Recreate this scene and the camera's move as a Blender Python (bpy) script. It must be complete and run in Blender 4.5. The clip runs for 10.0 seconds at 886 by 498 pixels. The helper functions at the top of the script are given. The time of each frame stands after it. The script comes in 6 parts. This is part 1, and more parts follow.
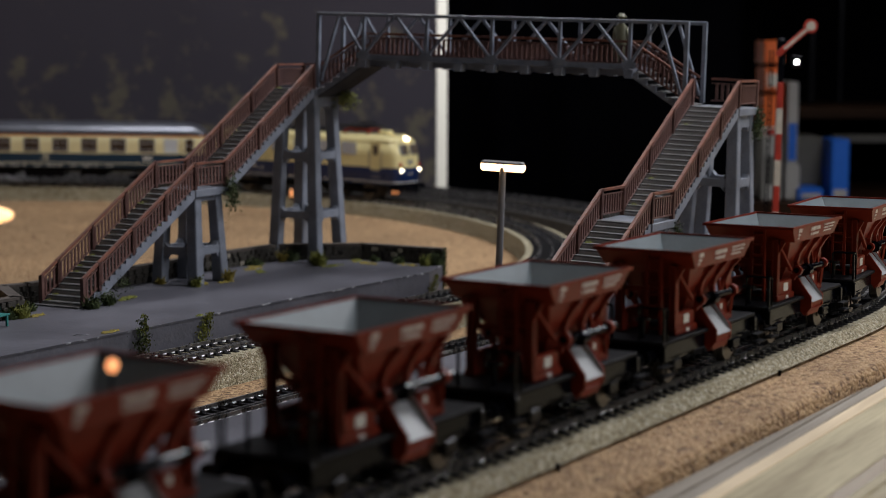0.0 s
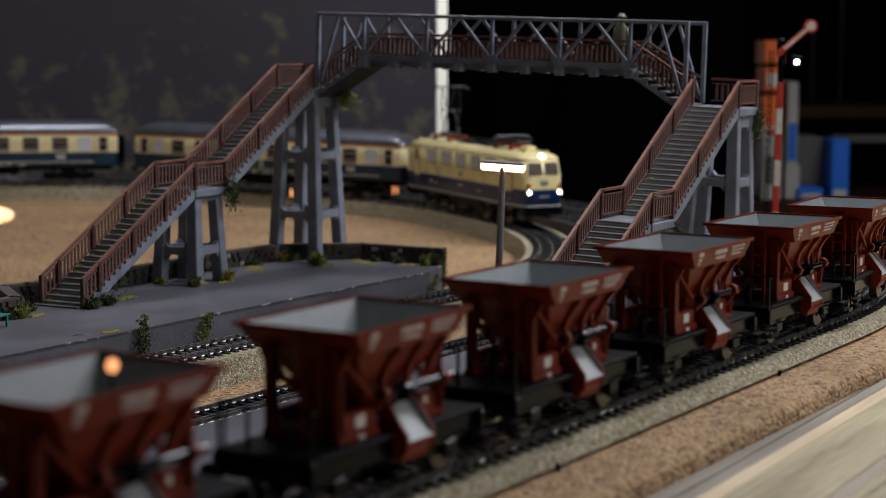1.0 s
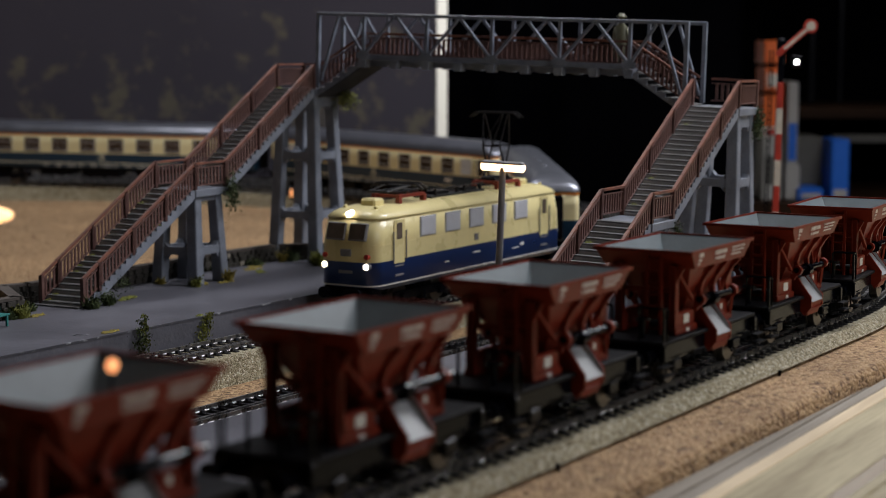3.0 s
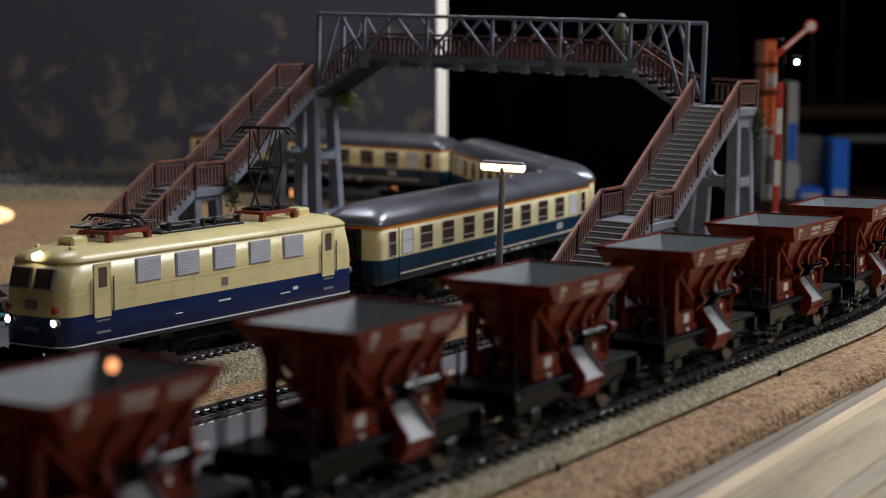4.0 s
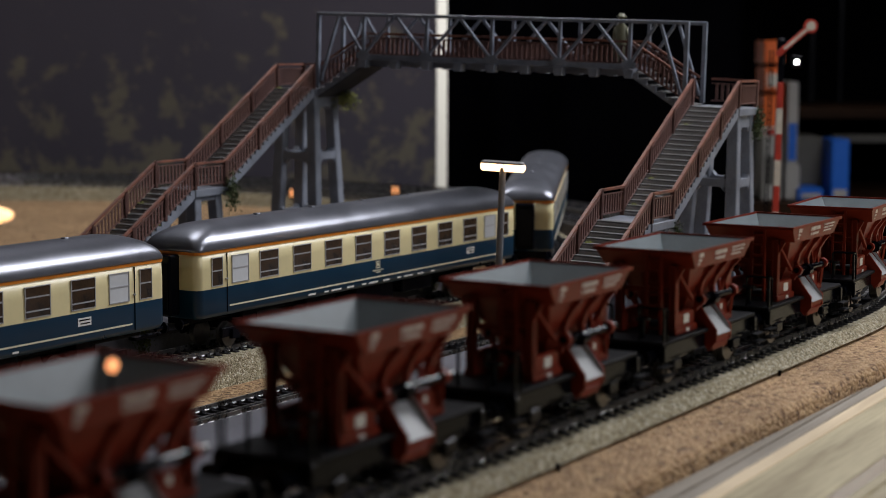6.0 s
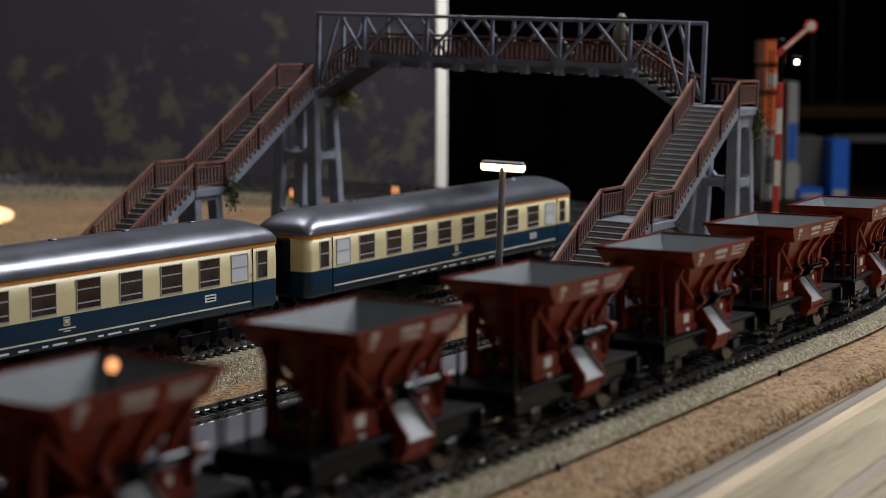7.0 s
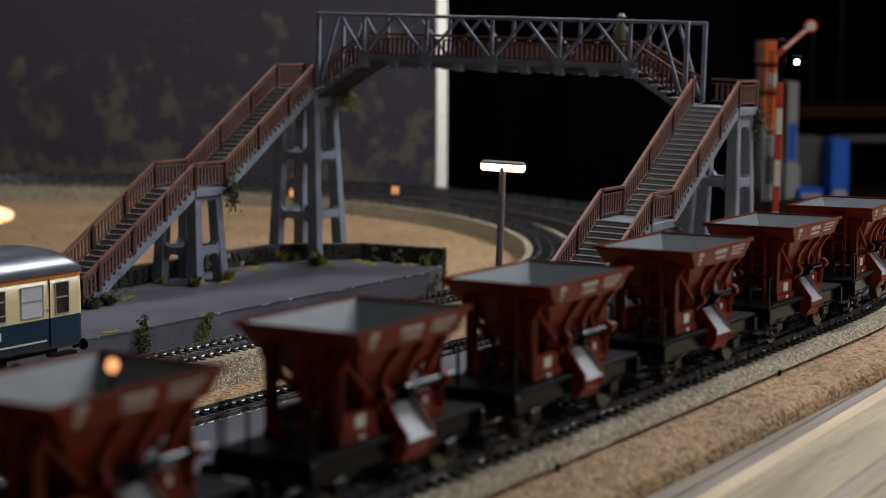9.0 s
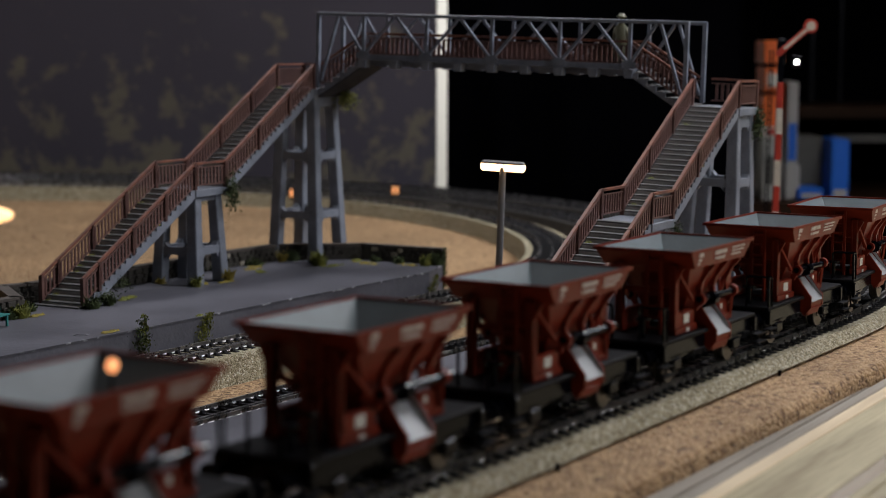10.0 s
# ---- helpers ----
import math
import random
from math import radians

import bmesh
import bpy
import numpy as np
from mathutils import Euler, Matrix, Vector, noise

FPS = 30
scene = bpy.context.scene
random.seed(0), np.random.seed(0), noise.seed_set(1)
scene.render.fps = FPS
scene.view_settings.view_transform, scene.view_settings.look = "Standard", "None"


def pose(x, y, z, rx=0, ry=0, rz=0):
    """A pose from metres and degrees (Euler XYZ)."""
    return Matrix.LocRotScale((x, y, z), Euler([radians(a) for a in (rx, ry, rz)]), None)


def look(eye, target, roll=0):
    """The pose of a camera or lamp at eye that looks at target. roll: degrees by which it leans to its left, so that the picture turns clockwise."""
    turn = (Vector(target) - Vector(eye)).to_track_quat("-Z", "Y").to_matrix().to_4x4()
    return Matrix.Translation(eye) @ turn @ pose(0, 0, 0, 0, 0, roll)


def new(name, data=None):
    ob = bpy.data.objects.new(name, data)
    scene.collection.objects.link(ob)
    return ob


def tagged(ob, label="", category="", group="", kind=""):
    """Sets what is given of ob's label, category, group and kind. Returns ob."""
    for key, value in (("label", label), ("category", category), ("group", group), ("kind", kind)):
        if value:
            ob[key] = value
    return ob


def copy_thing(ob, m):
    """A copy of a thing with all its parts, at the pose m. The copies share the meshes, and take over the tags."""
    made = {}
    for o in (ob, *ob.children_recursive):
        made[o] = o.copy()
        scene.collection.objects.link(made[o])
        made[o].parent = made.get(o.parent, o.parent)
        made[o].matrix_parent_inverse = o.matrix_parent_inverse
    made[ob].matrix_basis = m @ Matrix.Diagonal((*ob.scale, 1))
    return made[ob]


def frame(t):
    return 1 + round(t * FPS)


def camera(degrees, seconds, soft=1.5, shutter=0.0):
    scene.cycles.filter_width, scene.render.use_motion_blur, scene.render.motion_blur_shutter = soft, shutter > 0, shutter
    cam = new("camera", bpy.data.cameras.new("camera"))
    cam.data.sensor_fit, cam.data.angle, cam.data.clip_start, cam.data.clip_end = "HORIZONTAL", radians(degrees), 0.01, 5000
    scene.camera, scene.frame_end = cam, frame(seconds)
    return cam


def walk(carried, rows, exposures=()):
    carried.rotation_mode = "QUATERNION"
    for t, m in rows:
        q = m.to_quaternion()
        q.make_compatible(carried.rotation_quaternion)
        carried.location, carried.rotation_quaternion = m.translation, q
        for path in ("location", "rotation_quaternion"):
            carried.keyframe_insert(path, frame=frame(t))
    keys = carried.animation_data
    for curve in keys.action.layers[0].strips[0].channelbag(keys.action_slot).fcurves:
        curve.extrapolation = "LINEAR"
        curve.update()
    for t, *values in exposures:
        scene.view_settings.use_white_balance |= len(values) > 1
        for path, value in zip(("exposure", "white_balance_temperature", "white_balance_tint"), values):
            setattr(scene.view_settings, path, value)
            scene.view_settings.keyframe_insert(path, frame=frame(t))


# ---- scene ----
# ---- camera and its stand ----
cam = camera(27.11, 10.0, soft=0.6)
cam.data.dof.use_dof = True
cam.data.dof.focus_distance = 0.80
cam.data.dof.aperture_fstop = 16.5
EYE = (0.0, 0.0, 0.1351)
STAND = look(EYE, (0.0, math.cos(radians(6.4547)), 0.1351 - math.sin(radians(6.4547))), 0.1846)
walk(cam, [(0.0, STAND), (10.0, STAND)], exposures=[(0.0, 0.0), (10.0, 0.0)])

# ---- light ----
world = bpy.data.worlds.new("room_air")
scene.world = world
world.use_nodes = True
world.node_tree.nodes["Background"].inputs[0].default_value = (0.55, 0.62, 0.75, 1)
world.node_tree.nodes["Background"].inputs[1].default_value = 0.008


def area_lamp(name, eye, target, w, h, power, colour):
    data = bpy.data.lights.new(name, "AREA")
    data.shape, data.size, data.size_y, data.energy, data.color = "RECTANGLE", w, h, power, colour
    ob = new(name, data)
    ob.matrix_world = look(eye, target)
    return ob


# an overhead lamp and two fill lamps, all added out of view
LAMPS = [((0.52, 1.18, 0.70), (0.30, 0.98, 0.0), 8.0), ((0.64, 0.46, 0.45), (0.34, 0.66, 0.0), 1.6), ((-0.30, 1.45, 1.15), (-0.25, 1.55, 0.0), 4.8)]
for eye, aim, watt in LAMPS:
    area_lamp("unseen_lamp_light", eye, aim, 0.2, 0.55, watt, (0.955, 0.955, 1.0))
# hidden lamp, added to brighten the wall seen through the slit
area_lamp("stripe_light", (0.3, 2.5, 0.35), (0.03, 2.95, 0.05), 0.3, 0.9, 7.0, (1.0, 0.97, 0.92))


# ---- materials ----
def material(name, base, rough=0.5, metal=0.0, vary=0.25, scale=40.0, bump=0.0, bump_scale=300.0, tint=None,
             spec=0.5, coat=0.0, emit=None, strength=0.0, trans=0.0):
    """Principled surface with stains at one scale and grain at another."""
    m = bpy.data.materials.new(name)
    m.use_nodes = True
    nt = m.node_tree
    b = nt.nodes["Principled BSDF"]
    b.inputs["Roughness"].default_value = rough
    b.inputs["Metallic"].default_value = metal
    b.inputs["Specular IOR Level"].default_value = spec
    b.inputs["Coat Weight"].default_value = coat
    b.inputs["Transmission Weight"].default_value = trans
    if emit:
        b.inputs["Emission Color"].default_value = (*emit, 1)
        b.inputs["Emission Strength"].default_value = strength
    co = nt.nodes.new("ShaderNodeTexCoord")
    big = nt.nodes.new("ShaderNodeTexNoise")
    big.inputs["Scale"].default_value = scale
    big.inputs["Detail"].default_value = 5
    fine = nt.nodes.new("ShaderNodeTexNoise")
    fine.inputs["Scale"].default_value = scale * 9
    fine.inputs["Detail"].default_value = 4
    nt.links.new(co.outputs["Object"], big.inputs["Vector"])
    nt.links.new(co.outputs["Object"], fine.inputs["Vector"])
    add = nt.nodes.new("ShaderNodeMath")
    add.operation = "MULTIPLY_ADD"
    add.inputs[1].default_value = 0.35
    nt.links.new(fine.outputs["Fac"], add.inputs[0])
    nt.links.new(big.outputs["Fac"], add.inputs[2])
    ramp = nt.nodes.new("ShaderNodeValToRGB")
    ramp.color_ramp.elements[0].position, ramp.color_ramp.elements[1].position = 0.42, 0.92
    other = tint or tuple(c * (1 - vary) for c in base)
    lift = tuple(min(1, c * (1 + vary * 0.6)) for c in base)
    ramp.color_ramp.elements[0].color = (*other, 1)
    ramp.color_ramp.elements[1].color = (*lift, 1)
    nt.links.new(add.outputs[0], ramp.inputs[0])
    nt.links.new(ramp.outputs[0], b.inputs["Base Color"])
    rr = nt.nodes.new("ShaderNodeMapRange")
    rr.inputs["To Min"].default_value, rr.inputs["To Max"].default_value = max(0.03, rough - 0.1), min(1, rough + 0.12)
    nt.links.new(big.outputs["Fac"], rr.inputs["Value"])
    nt.links.new(rr.outputs[0], b.inputs["Roughness"])
    if bump:
        bn = nt.nodes.new("ShaderNodeTexNoise")
        bn.inputs["Scale"].default_value = bump_scale
        bn.inputs["Detail"].default_value = 4
        nt.links.new(co.outputs["Object"], bn.inputs["Vector"])
        bm_ = nt.nodes.new("ShaderNodeBump")
        bm_.inputs["Strength"].default_value = bump
        bm_.inputs["Distance"].default_value = 0.001
        nt.links.new(bn.outputs["Fac"], bm_.inputs["Height"])
        nt.links.new(bm_.outputs[0], b.inputs["Normal"])
    return m


def cork_material(name, colours, cell, bump):
    """Pressed granules: a cell pattern, each granule with its own tone."""
    m = bpy.data.materials.new(name)
    m.use_nodes = True
    nt = m.node_tree
    b = nt.nodes["Principled BSDF"]
    b.inputs["Roughness"].default_value = 0.85
    co = nt.nodes.new("ShaderNodeTexCoord")
    mp = nt.nodes.new("ShaderNodeMapping")
    mp.inputs["Scale"].default_value = (1, 1.15, 1.1)
    wob = nt.nodes.new("ShaderNodeTexNoise")
    wob.inputs["Scale"].default_value = cell * 0.9
    mix = nt.nodes.new("ShaderNodeVectorMath")
    mix.operation = "MULTIPLY_ADD"
    mix.inputs[1].default_value = (0.8 / cell,) * 3
    nt.links.new(co.outputs["Object"], mp.inputs["Vector"])
    nt.links.new(mp.outputs[0], wob.inputs["Vector"])
    nt.links.new(wob.outputs["Color"], mix.inputs[0])
    nt.links.new(mp.outputs[0], mix.inputs[2])
    vor = nt.nodes.new("ShaderNodeTexVoronoi")
    vor.inputs["Scale"].default_value = cell
    nt.links.new(mix.outputs[0], vor.inputs["Vector"])
    ramp = nt.nodes.new("ShaderNodeValToRGB")
    ramp.color_ramp.interpolation = "LINEAR"
    els = ramp.color_ramp.elements
    els[0].color, els[1].color = (*colours[0], 1), (*colours[-1], 1)
    for i, c in enumerate(colours[1:-1]):
        e = els.new((i + 1) / (len(colours) - 1))
        e.color = (*c, 1)
    sep = nt.nodes.new("ShaderNodeSeparateColor")
    nt.links.new(vor.outputs["Color"], sep.inputs[0])
    nt.links.new(sep.outputs[0], ramp.inputs[0])
    patch = nt.nodes.new("ShaderNodeTexNoise")
    patch.inputs["Scale"].default_value = 14
    nt.links.new(co.outputs["Object"], patch.inputs["Vector"])
    mul = nt.nodes.new("ShaderNodeMix")
    mul.data_type, mul.blend_type = "RGBA", "MULTIPLY"
    mul.inputs["Factor"].default_value = 0.45
    nt.links.new(ramp.outputs[0], mul.inputs["A"])
    nt.links.new(patch.outputs["Fac"], mul.inputs["B"])
    nt.links.new(mul.outputs["Result"], b.inputs["Base Color"])
    bm_ = nt.nodes.new("ShaderNodeBump")
    bm_.inputs["Strength"].default_value = bump
    bm_.inputs["Distance"].default_value = 0.001
    nt.links.new(vor.outputs["Distance"], bm_.inputs["Height"])
    bm_.invert = True
    nt.links.new(bm_.outputs[0], b.inputs["Normal"])
    return m


def wood_material(name, light, dark, axis_turn, stretch=14.0):
    m = bpy.data.materials.new(name)
    m.use_nodes = True
    nt = m.node_tree
    b = nt.nodes["Principled BSDF"]
    b.inputs["Roughness"].default_value = 0.55
    co = nt.nodes.new("ShaderNodeTexCoord")
    mp = nt.nodes.new("ShaderNodeMapping")
    mp.inputs["Rotation"].default_value = (0, 0, -axis_turn)
    mp2 = nt.nodes.new("ShaderNodeMapping")
    mp2.inputs["Scale"].default_value = (1.0, stretch, stretch)
    nt.links.new(co.outputs["Object"], mp.inputs["Vector"])
    nt.links.new(mp.outputs[0], mp2.inputs["Vector"])
    n1 = nt.nodes.new("ShaderNodeTexNoise")
    n1.inputs["Scale"].default_value, n1.inputs["Detail"].default_value = 5.0, 6
    n1.inputs["Distortion"].default_value = 0.6
    n2 = nt.nodes.new("ShaderNodeTexNoise")
    n2.inputs["Scale"].default_value, n2.inputs["Detail"].default_value = 45.0, 3
    nt.links.new(mp2.outputs[0], n1.inputs["Vector"])
    nt.links.new(mp2.outputs[0], n2.inputs["Vector"])
    add = nt.nodes.new("ShaderNodeMath")
    add.operation = "MULTIPLY_ADD"
    add.inputs[1].default_value = 0.5
    nt.links.new(n2.outputs["Fac"], add.inputs[0])
    nt.links.new(n1.outputs["Fac"], add.inputs[2])
    ramp = nt.nodes.new("ShaderNodeValToRGB")
    ramp.color_ramp.elements[0].position, ramp.color_ramp.elements[1].position = 0.52, 0.92
    ramp.color_ramp.elements[0].color, ramp.color_ramp.elements[1].color = (*dark, 1), (*light, 1)
    nt.links.new(add.outputs[0], ramp.inputs[0])
    nt.links.new(ramp.outputs[0], b.inputs["Base Color"])
    bm_ = nt.nodes.new("ShaderNodeBump")
    bm_.inputs["Strength"].default_value, bm_.inputs["Distance"].default_value = 0.25, 0.0008
    nt.links.new(add.outputs[0], bm_.inputs["Height"])
    nt.links.new(bm_.outputs[0], b.inputs["Normal"])
    return m


def backdrop_material():
    """Dark painted scenery board with olive blotches of shrubs, denser towards the foot."""
    m = bpy.data.materials.new("painted_scenery")
    m.use_nodes = True
    nt = m.node_tree
    b = nt.nodes["Principled BSDF"]
    b.inputs["Roughness"].default_value = 0.8
    co = nt.nodes.new("ShaderNodeTexCoord")
    n1 = nt.nodes.new("ShaderNodeTexNoise")
    n1.inputs["Scale"].default_value, n1.inputs["Detail"].default_value = 25.0, 9
    n1.inputs["Roughness"].default_value = 0.68
    nt.links.new(co.outputs["Object"], n1.inputs["Vector"])
    sep = nt.nodes.new("ShaderNodeSeparateXYZ")
    nt.links.new(co.outputs["Object"], sep.inputs[0])
    low = nt.nodes.new("ShaderNodeMapRange")
    low.inputs["From Min"].default_value, low.inputs["From Max"].default_value = 0.0, 0.2
    low.inputs["To Min"].default_value, low.inputs["To Max"].default_value = 0.11, -0.025
    nt.links.new(sep.outputs["Z"], low.inputs["Value"])
    add = nt.nodes.new("ShaderNodeMath")
    nt.links.new(n1.outputs["Fac"], add.inputs[0])
    nt.links.new(low.outputs[0], add.inputs[1])
    ramp = nt.nodes.new("ShaderNodeValToRGB")
    els = ramp.color_ramp.elements
    els[0].position, els[1].position = 0.555, 0.625
    els[0].color, els[1].color = (0.076, 0.067, 0.09, 1), (0.18, 0.158, 0.118, 1)
    nt.links.new(add.outputs[0], ramp.inputs[0])
    n2 = nt.nodes.new("ShaderNodeTexNoise")
    n2.inputs["Scale"].default_value, n2.inputs["Detail"].default_value = 4.0, 4
    nt.links.new(co.outputs["Object"], n2.inputs["Vector"])
    mul = nt.nodes.new("ShaderNodeMix")
    mul.data_type, mul.blend_type = "RGBA", "MULTIPLY"
    mul.inputs["Factor"].default_value = 0.5
    nt.links.new(ramp.outputs[0], mul.inputs["A"])
    nt.links.new(n2.outputs["Fac"], mul.inputs["B"])
    nt.links.new(mul.outputs["Result"], b.inputs["Base Color"])
    return m


CORK = cork_material("cork_sheet", [(0.10, 0.05, 0.024), (0.50, 0.30, 0.148), (0.61, 0.39, 0.198), (0.70, 0.47, 0.25), (0.28, 0.145, 0.068)], 600, 1.0)
BED = cork_material("granular_roadbed", [(0.20, 0.165, 0.088), (0.40, 0.345, 0.21), (0.52, 0.45, 0.29), (0.62, 0.545, 0.365), (0.9, 0.86, 0.7)], 1100, 1.0)
BED_FAR = cork_material("plain_roadbed", [(0.2, 0.17, 0.12), (0.3, 0.26, 0.19), (0.4, 0.36, 0.27)], 500, 0.3)
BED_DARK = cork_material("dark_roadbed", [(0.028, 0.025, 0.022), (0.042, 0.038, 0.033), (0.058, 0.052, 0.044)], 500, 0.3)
PLANK = wood_material("pine_plank", (0.53, 0.455, 0.275), (0.25, 0.195, 0.10), radians(60.98), 16.0)
GROOVE = wood_material("brown_pine_groove", (0.27, 0.19, 0.1), (0.16, 0.11, 0.055), radians(60.98), 30.0)
# paler pine: the light caught by the plank's edge is put in its colour
ARRIS = wood_material("pine_edge_lit", (0.8, 0.65, 0.43), (0.66, 0.51, 0.32), radians(60.98), 30.0)
LATH = wood_material("grey_lath", (0.33, 0.29, 0.235), (0.2, 0.17, 0.13), radians(60.98), 40.0)
PLATFORM = material("platform_asphalt", (0.112, 0.112, 0.135), 0.42, vary=0.35, scale=22, bump=0.25, bump_scale=500)
KERB = material("platform_edge_stone", (0.19, 0.19, 0.215), 0.5, vary=0.4, scale=60, bump=0.3)
# soffits of the short flights: darker and duller than the bridge grey
MATT = material("matt_dark_soffit", (0.05, 0.052, 0.06), 0.9, vary=0.3, scale=90, spec=0.05)
CHIPPED = material("chipped_edge", (0.5, 0.51, 0.55), 0.45, vary=0.4, scale=150, tint=(0.07, 0.07, 0.085))
CHIPPED.node_tree.nodes["Color Ramp"].color_ramp.elements[0].position = 0.74
STEEL = material("bridge_grey_paint", (0.20, 0.228, 0.285), 0.34, vary=0.35, scale=120, bump=0.1, bump_scale=900)
CONCRETE = material("pier_grey_paint", (0.20, 0.22, 0.265), 0.45, vary=0.35, scale=90, bump=0.2, bump_scale=700)
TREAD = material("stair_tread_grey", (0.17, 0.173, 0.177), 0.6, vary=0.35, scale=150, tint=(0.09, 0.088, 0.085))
# riser grey is lightened in place of front light the lamps don't give
RISER_LIT = material("stair_riser_lit", (0.42, 0.415, 0.405), 0.6, vary=0.35, scale=150)
RAILING = material("brown_railing", (0.14, 0.072, 0.062), 0.42, vary=0.4, scale=140)
RAILTOP = material("worn_rust_handrail", (0.21, 0.078, 0.046), 0.42, vary=0.5, scale=110, tint=(0.1, 0.05, 0.045))
WAGON_RED = material("oxide_red_plastic", (0.185, 0.0235, 0.012), 0.36, vary=0.22, scale=160, spec=0.15)
WAGON_IN = material("hopper_grey_lining", (0.135, 0.168, 0.182), 0.42, vary=0.2, scale=90)
CHUTE_IN = material("chute_light_grey", (0.34, 0.355, 0.37), 0.4, vary=0.15, scale=200)
BLACK = material("black_plastic", (0.0032, 0.0036, 0.0062), 0.2, vary=0.3, scale=200, spec=0.1)
DECK = material("dusty_dark_deck", (0.0115, 0.0115, 0.0135), 0.55, vary=0.35, scale=170, spec=0.06)
WHEEL = material("dark_wheel_metal", (0.16, 0.15, 0.14), 0.35, metal=0.8, vary=0.3, scale=300)
RAILM = material("dull_rail_metal", (0.36, 0.35, 0.35), 0.27, metal=0.9, vary=0.3, scale=200)
SLEEPER = material("dark_sleeper_plastic", (0.03, 0.031, 0.037), 0.2, vary=0.4, scale=200)
CREAM = material("cream_lacquer", (0.76, 0.66, 0.33), 0.28, vary=0.1, scale=60)
COACH_CREAM = material("coach_cream_lacquer", (0.76, 0.67, 0.38), 0.35, vary=0.08, scale=60)
LOCO_BLUE = material("cobalt_blue_lacquer", (0.003, 0.022, 0.105), 0.3, vary=0.15, scale=60)
COACH_BLUE = material("ocean_blue_lacquer", (0.003, 0.032, 0.07), 0.3, vary=0.15, scale=60)
ROOF = material("grey_roof_lacquer", (0.21, 0.22, 0.255), 0.31, metal=0.7, vary=0.15, scale=60)
ORANGE = material("orange_line", (0.75, 0.24, 0.02), 0.4, vary=0.1)
WHITE = material("white_print", (0.75, 0.75, 0.72), 0.45, vary=0.08, scale=200)
DIMPRINT = material("faded_white_print", (0.62, 0.56, 0.54), 0.5, vary=0.2, scale=300)
CREAM_LINE = material("cream_line_print", (0.72, 0.68, 0.5), 0.45, vary=0.08)
GLASS = material("dark_window_glass", (0.014, 0.012, 0.011), 0.1, vary=0.5, scale=150, tint=(0.085, 0.05, 0.027))
FROST = material("frosted_window_glass", (0.62, 0.65, 0.68), 0.3, vary=0.1)
CABGLASS = material("cab_window_glass", (0.12, 0.095, 0.075), 0.1, vary=0.4, scale=100)
SILVER = material("aluminium_frame", (0.5, 0.51, 0.54), 0.3, metal=0.35, vary=0.12, scale=200)
LOUVRE = material("pale_grey_louvre", (0.56, 0.58, 0.63), 0.5, vary=0.08, scale=200)
GRILLE = material("silver_louvre", (0.42, 0.43, 0.46), 0.5, metal=0.1, vary=0.1, scale=200)
PANTO_RED = material("red_insulator_frame", (0.24, 0.04, 0.025), 0.4, vary=0.25, scale=200)
PANTO = material("dark_pantograph_metal", (0.022, 0.022, 0.025), 0.45, metal=0.3, vary=0.2, scale=200)
HEADLAMP = material("lit_headlamp", (1, 0.95, 0.85), 0.3, emit=(1.0, 0.86, 0.62), strength=8.0)
TUBE = material("lit_lamp_tube", (1, 0.9, 0.75), 0.3, emit=(1.0, 0.60, 0.32), strength=3.6)
GLOBE = material("lit_globe_glass", (1, 0.85, 0.6), 0.3, emit=(1.0, 0.55, 0.24), strength=2.6)
GLOW = material("lit_orange_spot", (1, 0.5, 0.2), 0.4, emit=(1.0, 0.38, 0.15), strength=1.6)
LANTERN_GLOW = material("lit_orange_lantern", (1, 0.5, 0.2), 0.4, emit=(1.0, 0.36, 0.14), strength=0.75)
SIGNAL_LIGHT = material("lit_signal_lens", (1, 1, 0.95), 0.3, emit=(0.95, 1.0, 0.86), strength=8.0)
LAMP_GREY = material("lamp_grey_plastic", (0.2, 0.2, 0.21), 0.45, vary=0.2, scale=150)
STONE = material("dark_wall_stone", (0.05, 0.045, 0.038), 0.85, vary=0.5, scale=160, bump=0.5, bump_scale=600)
STONE_PALE = material("pale_wall_stone", (0.34, 0.31, 0.25), 0.85, vary=0.4, scale=160, bump=0.4, bump_scale=600)
COPING = material("brown_wall_coping", (0.085, 0.07, 0.06), 0.75, vary=0.4, scale=120, bump=0.3)
GRASS = material("yellow_green_turf", (0.2, 0.2, 0.035), 0.85, vary=0.5, scale=300, tint=(0.06, 0.08, 0.015))
IVY = material("dark_green_foliage", (0.06, 0.085, 0.025), 0.8, vary=0.5, scale=300, tint=(0.02, 0.028, 0.01))
MOSS = material("yellow_moss", (0.3, 0.24, 0.05), 0.9, vary=0.4, scale=300)
TEAL = material("turquoise_bench_paint", (0.03, 0.22, 0.2), 0.45, vary=0.2, scale=200)
SIG_RED = material("signal_red_paint", (0.45, 0.035, 0.02), 0.4, vary=0.25, scale=150)
SIG_WHITE = material("signal_white_paint", (0.6, 0.57, 0.5), 0.45, vary=0.2, scale=150)
FIGURE = material("pale_olive_plastic", (0.15, 0.15, 0.095), 0.5, vary=0.3, scale=300)
CURTAIN = material("black_curtain_cloth", (0.0016, 0.0016, 0.0022), 0.98, vary=0.4, scale=6, spec=0.0)
ROOMWALL = material("dim_room_plaster", (0.09, 0.09, 0.1), 0.9, vary=0.2, scale=2)
WHITEWALL = material("white_room_plaster", (0.8, 0.79, 0.76), 0.9, vary=0.05, scale=2)
BOX_ORANGE = material("orange_carton", (0.85, 0.15, 0.02), 0.45, vary=0.25, scale=18)
BOX_BLUE = material("blue_carton", (0.01, 0.12, 0.55), 0.45, vary=0.15, scale=18)
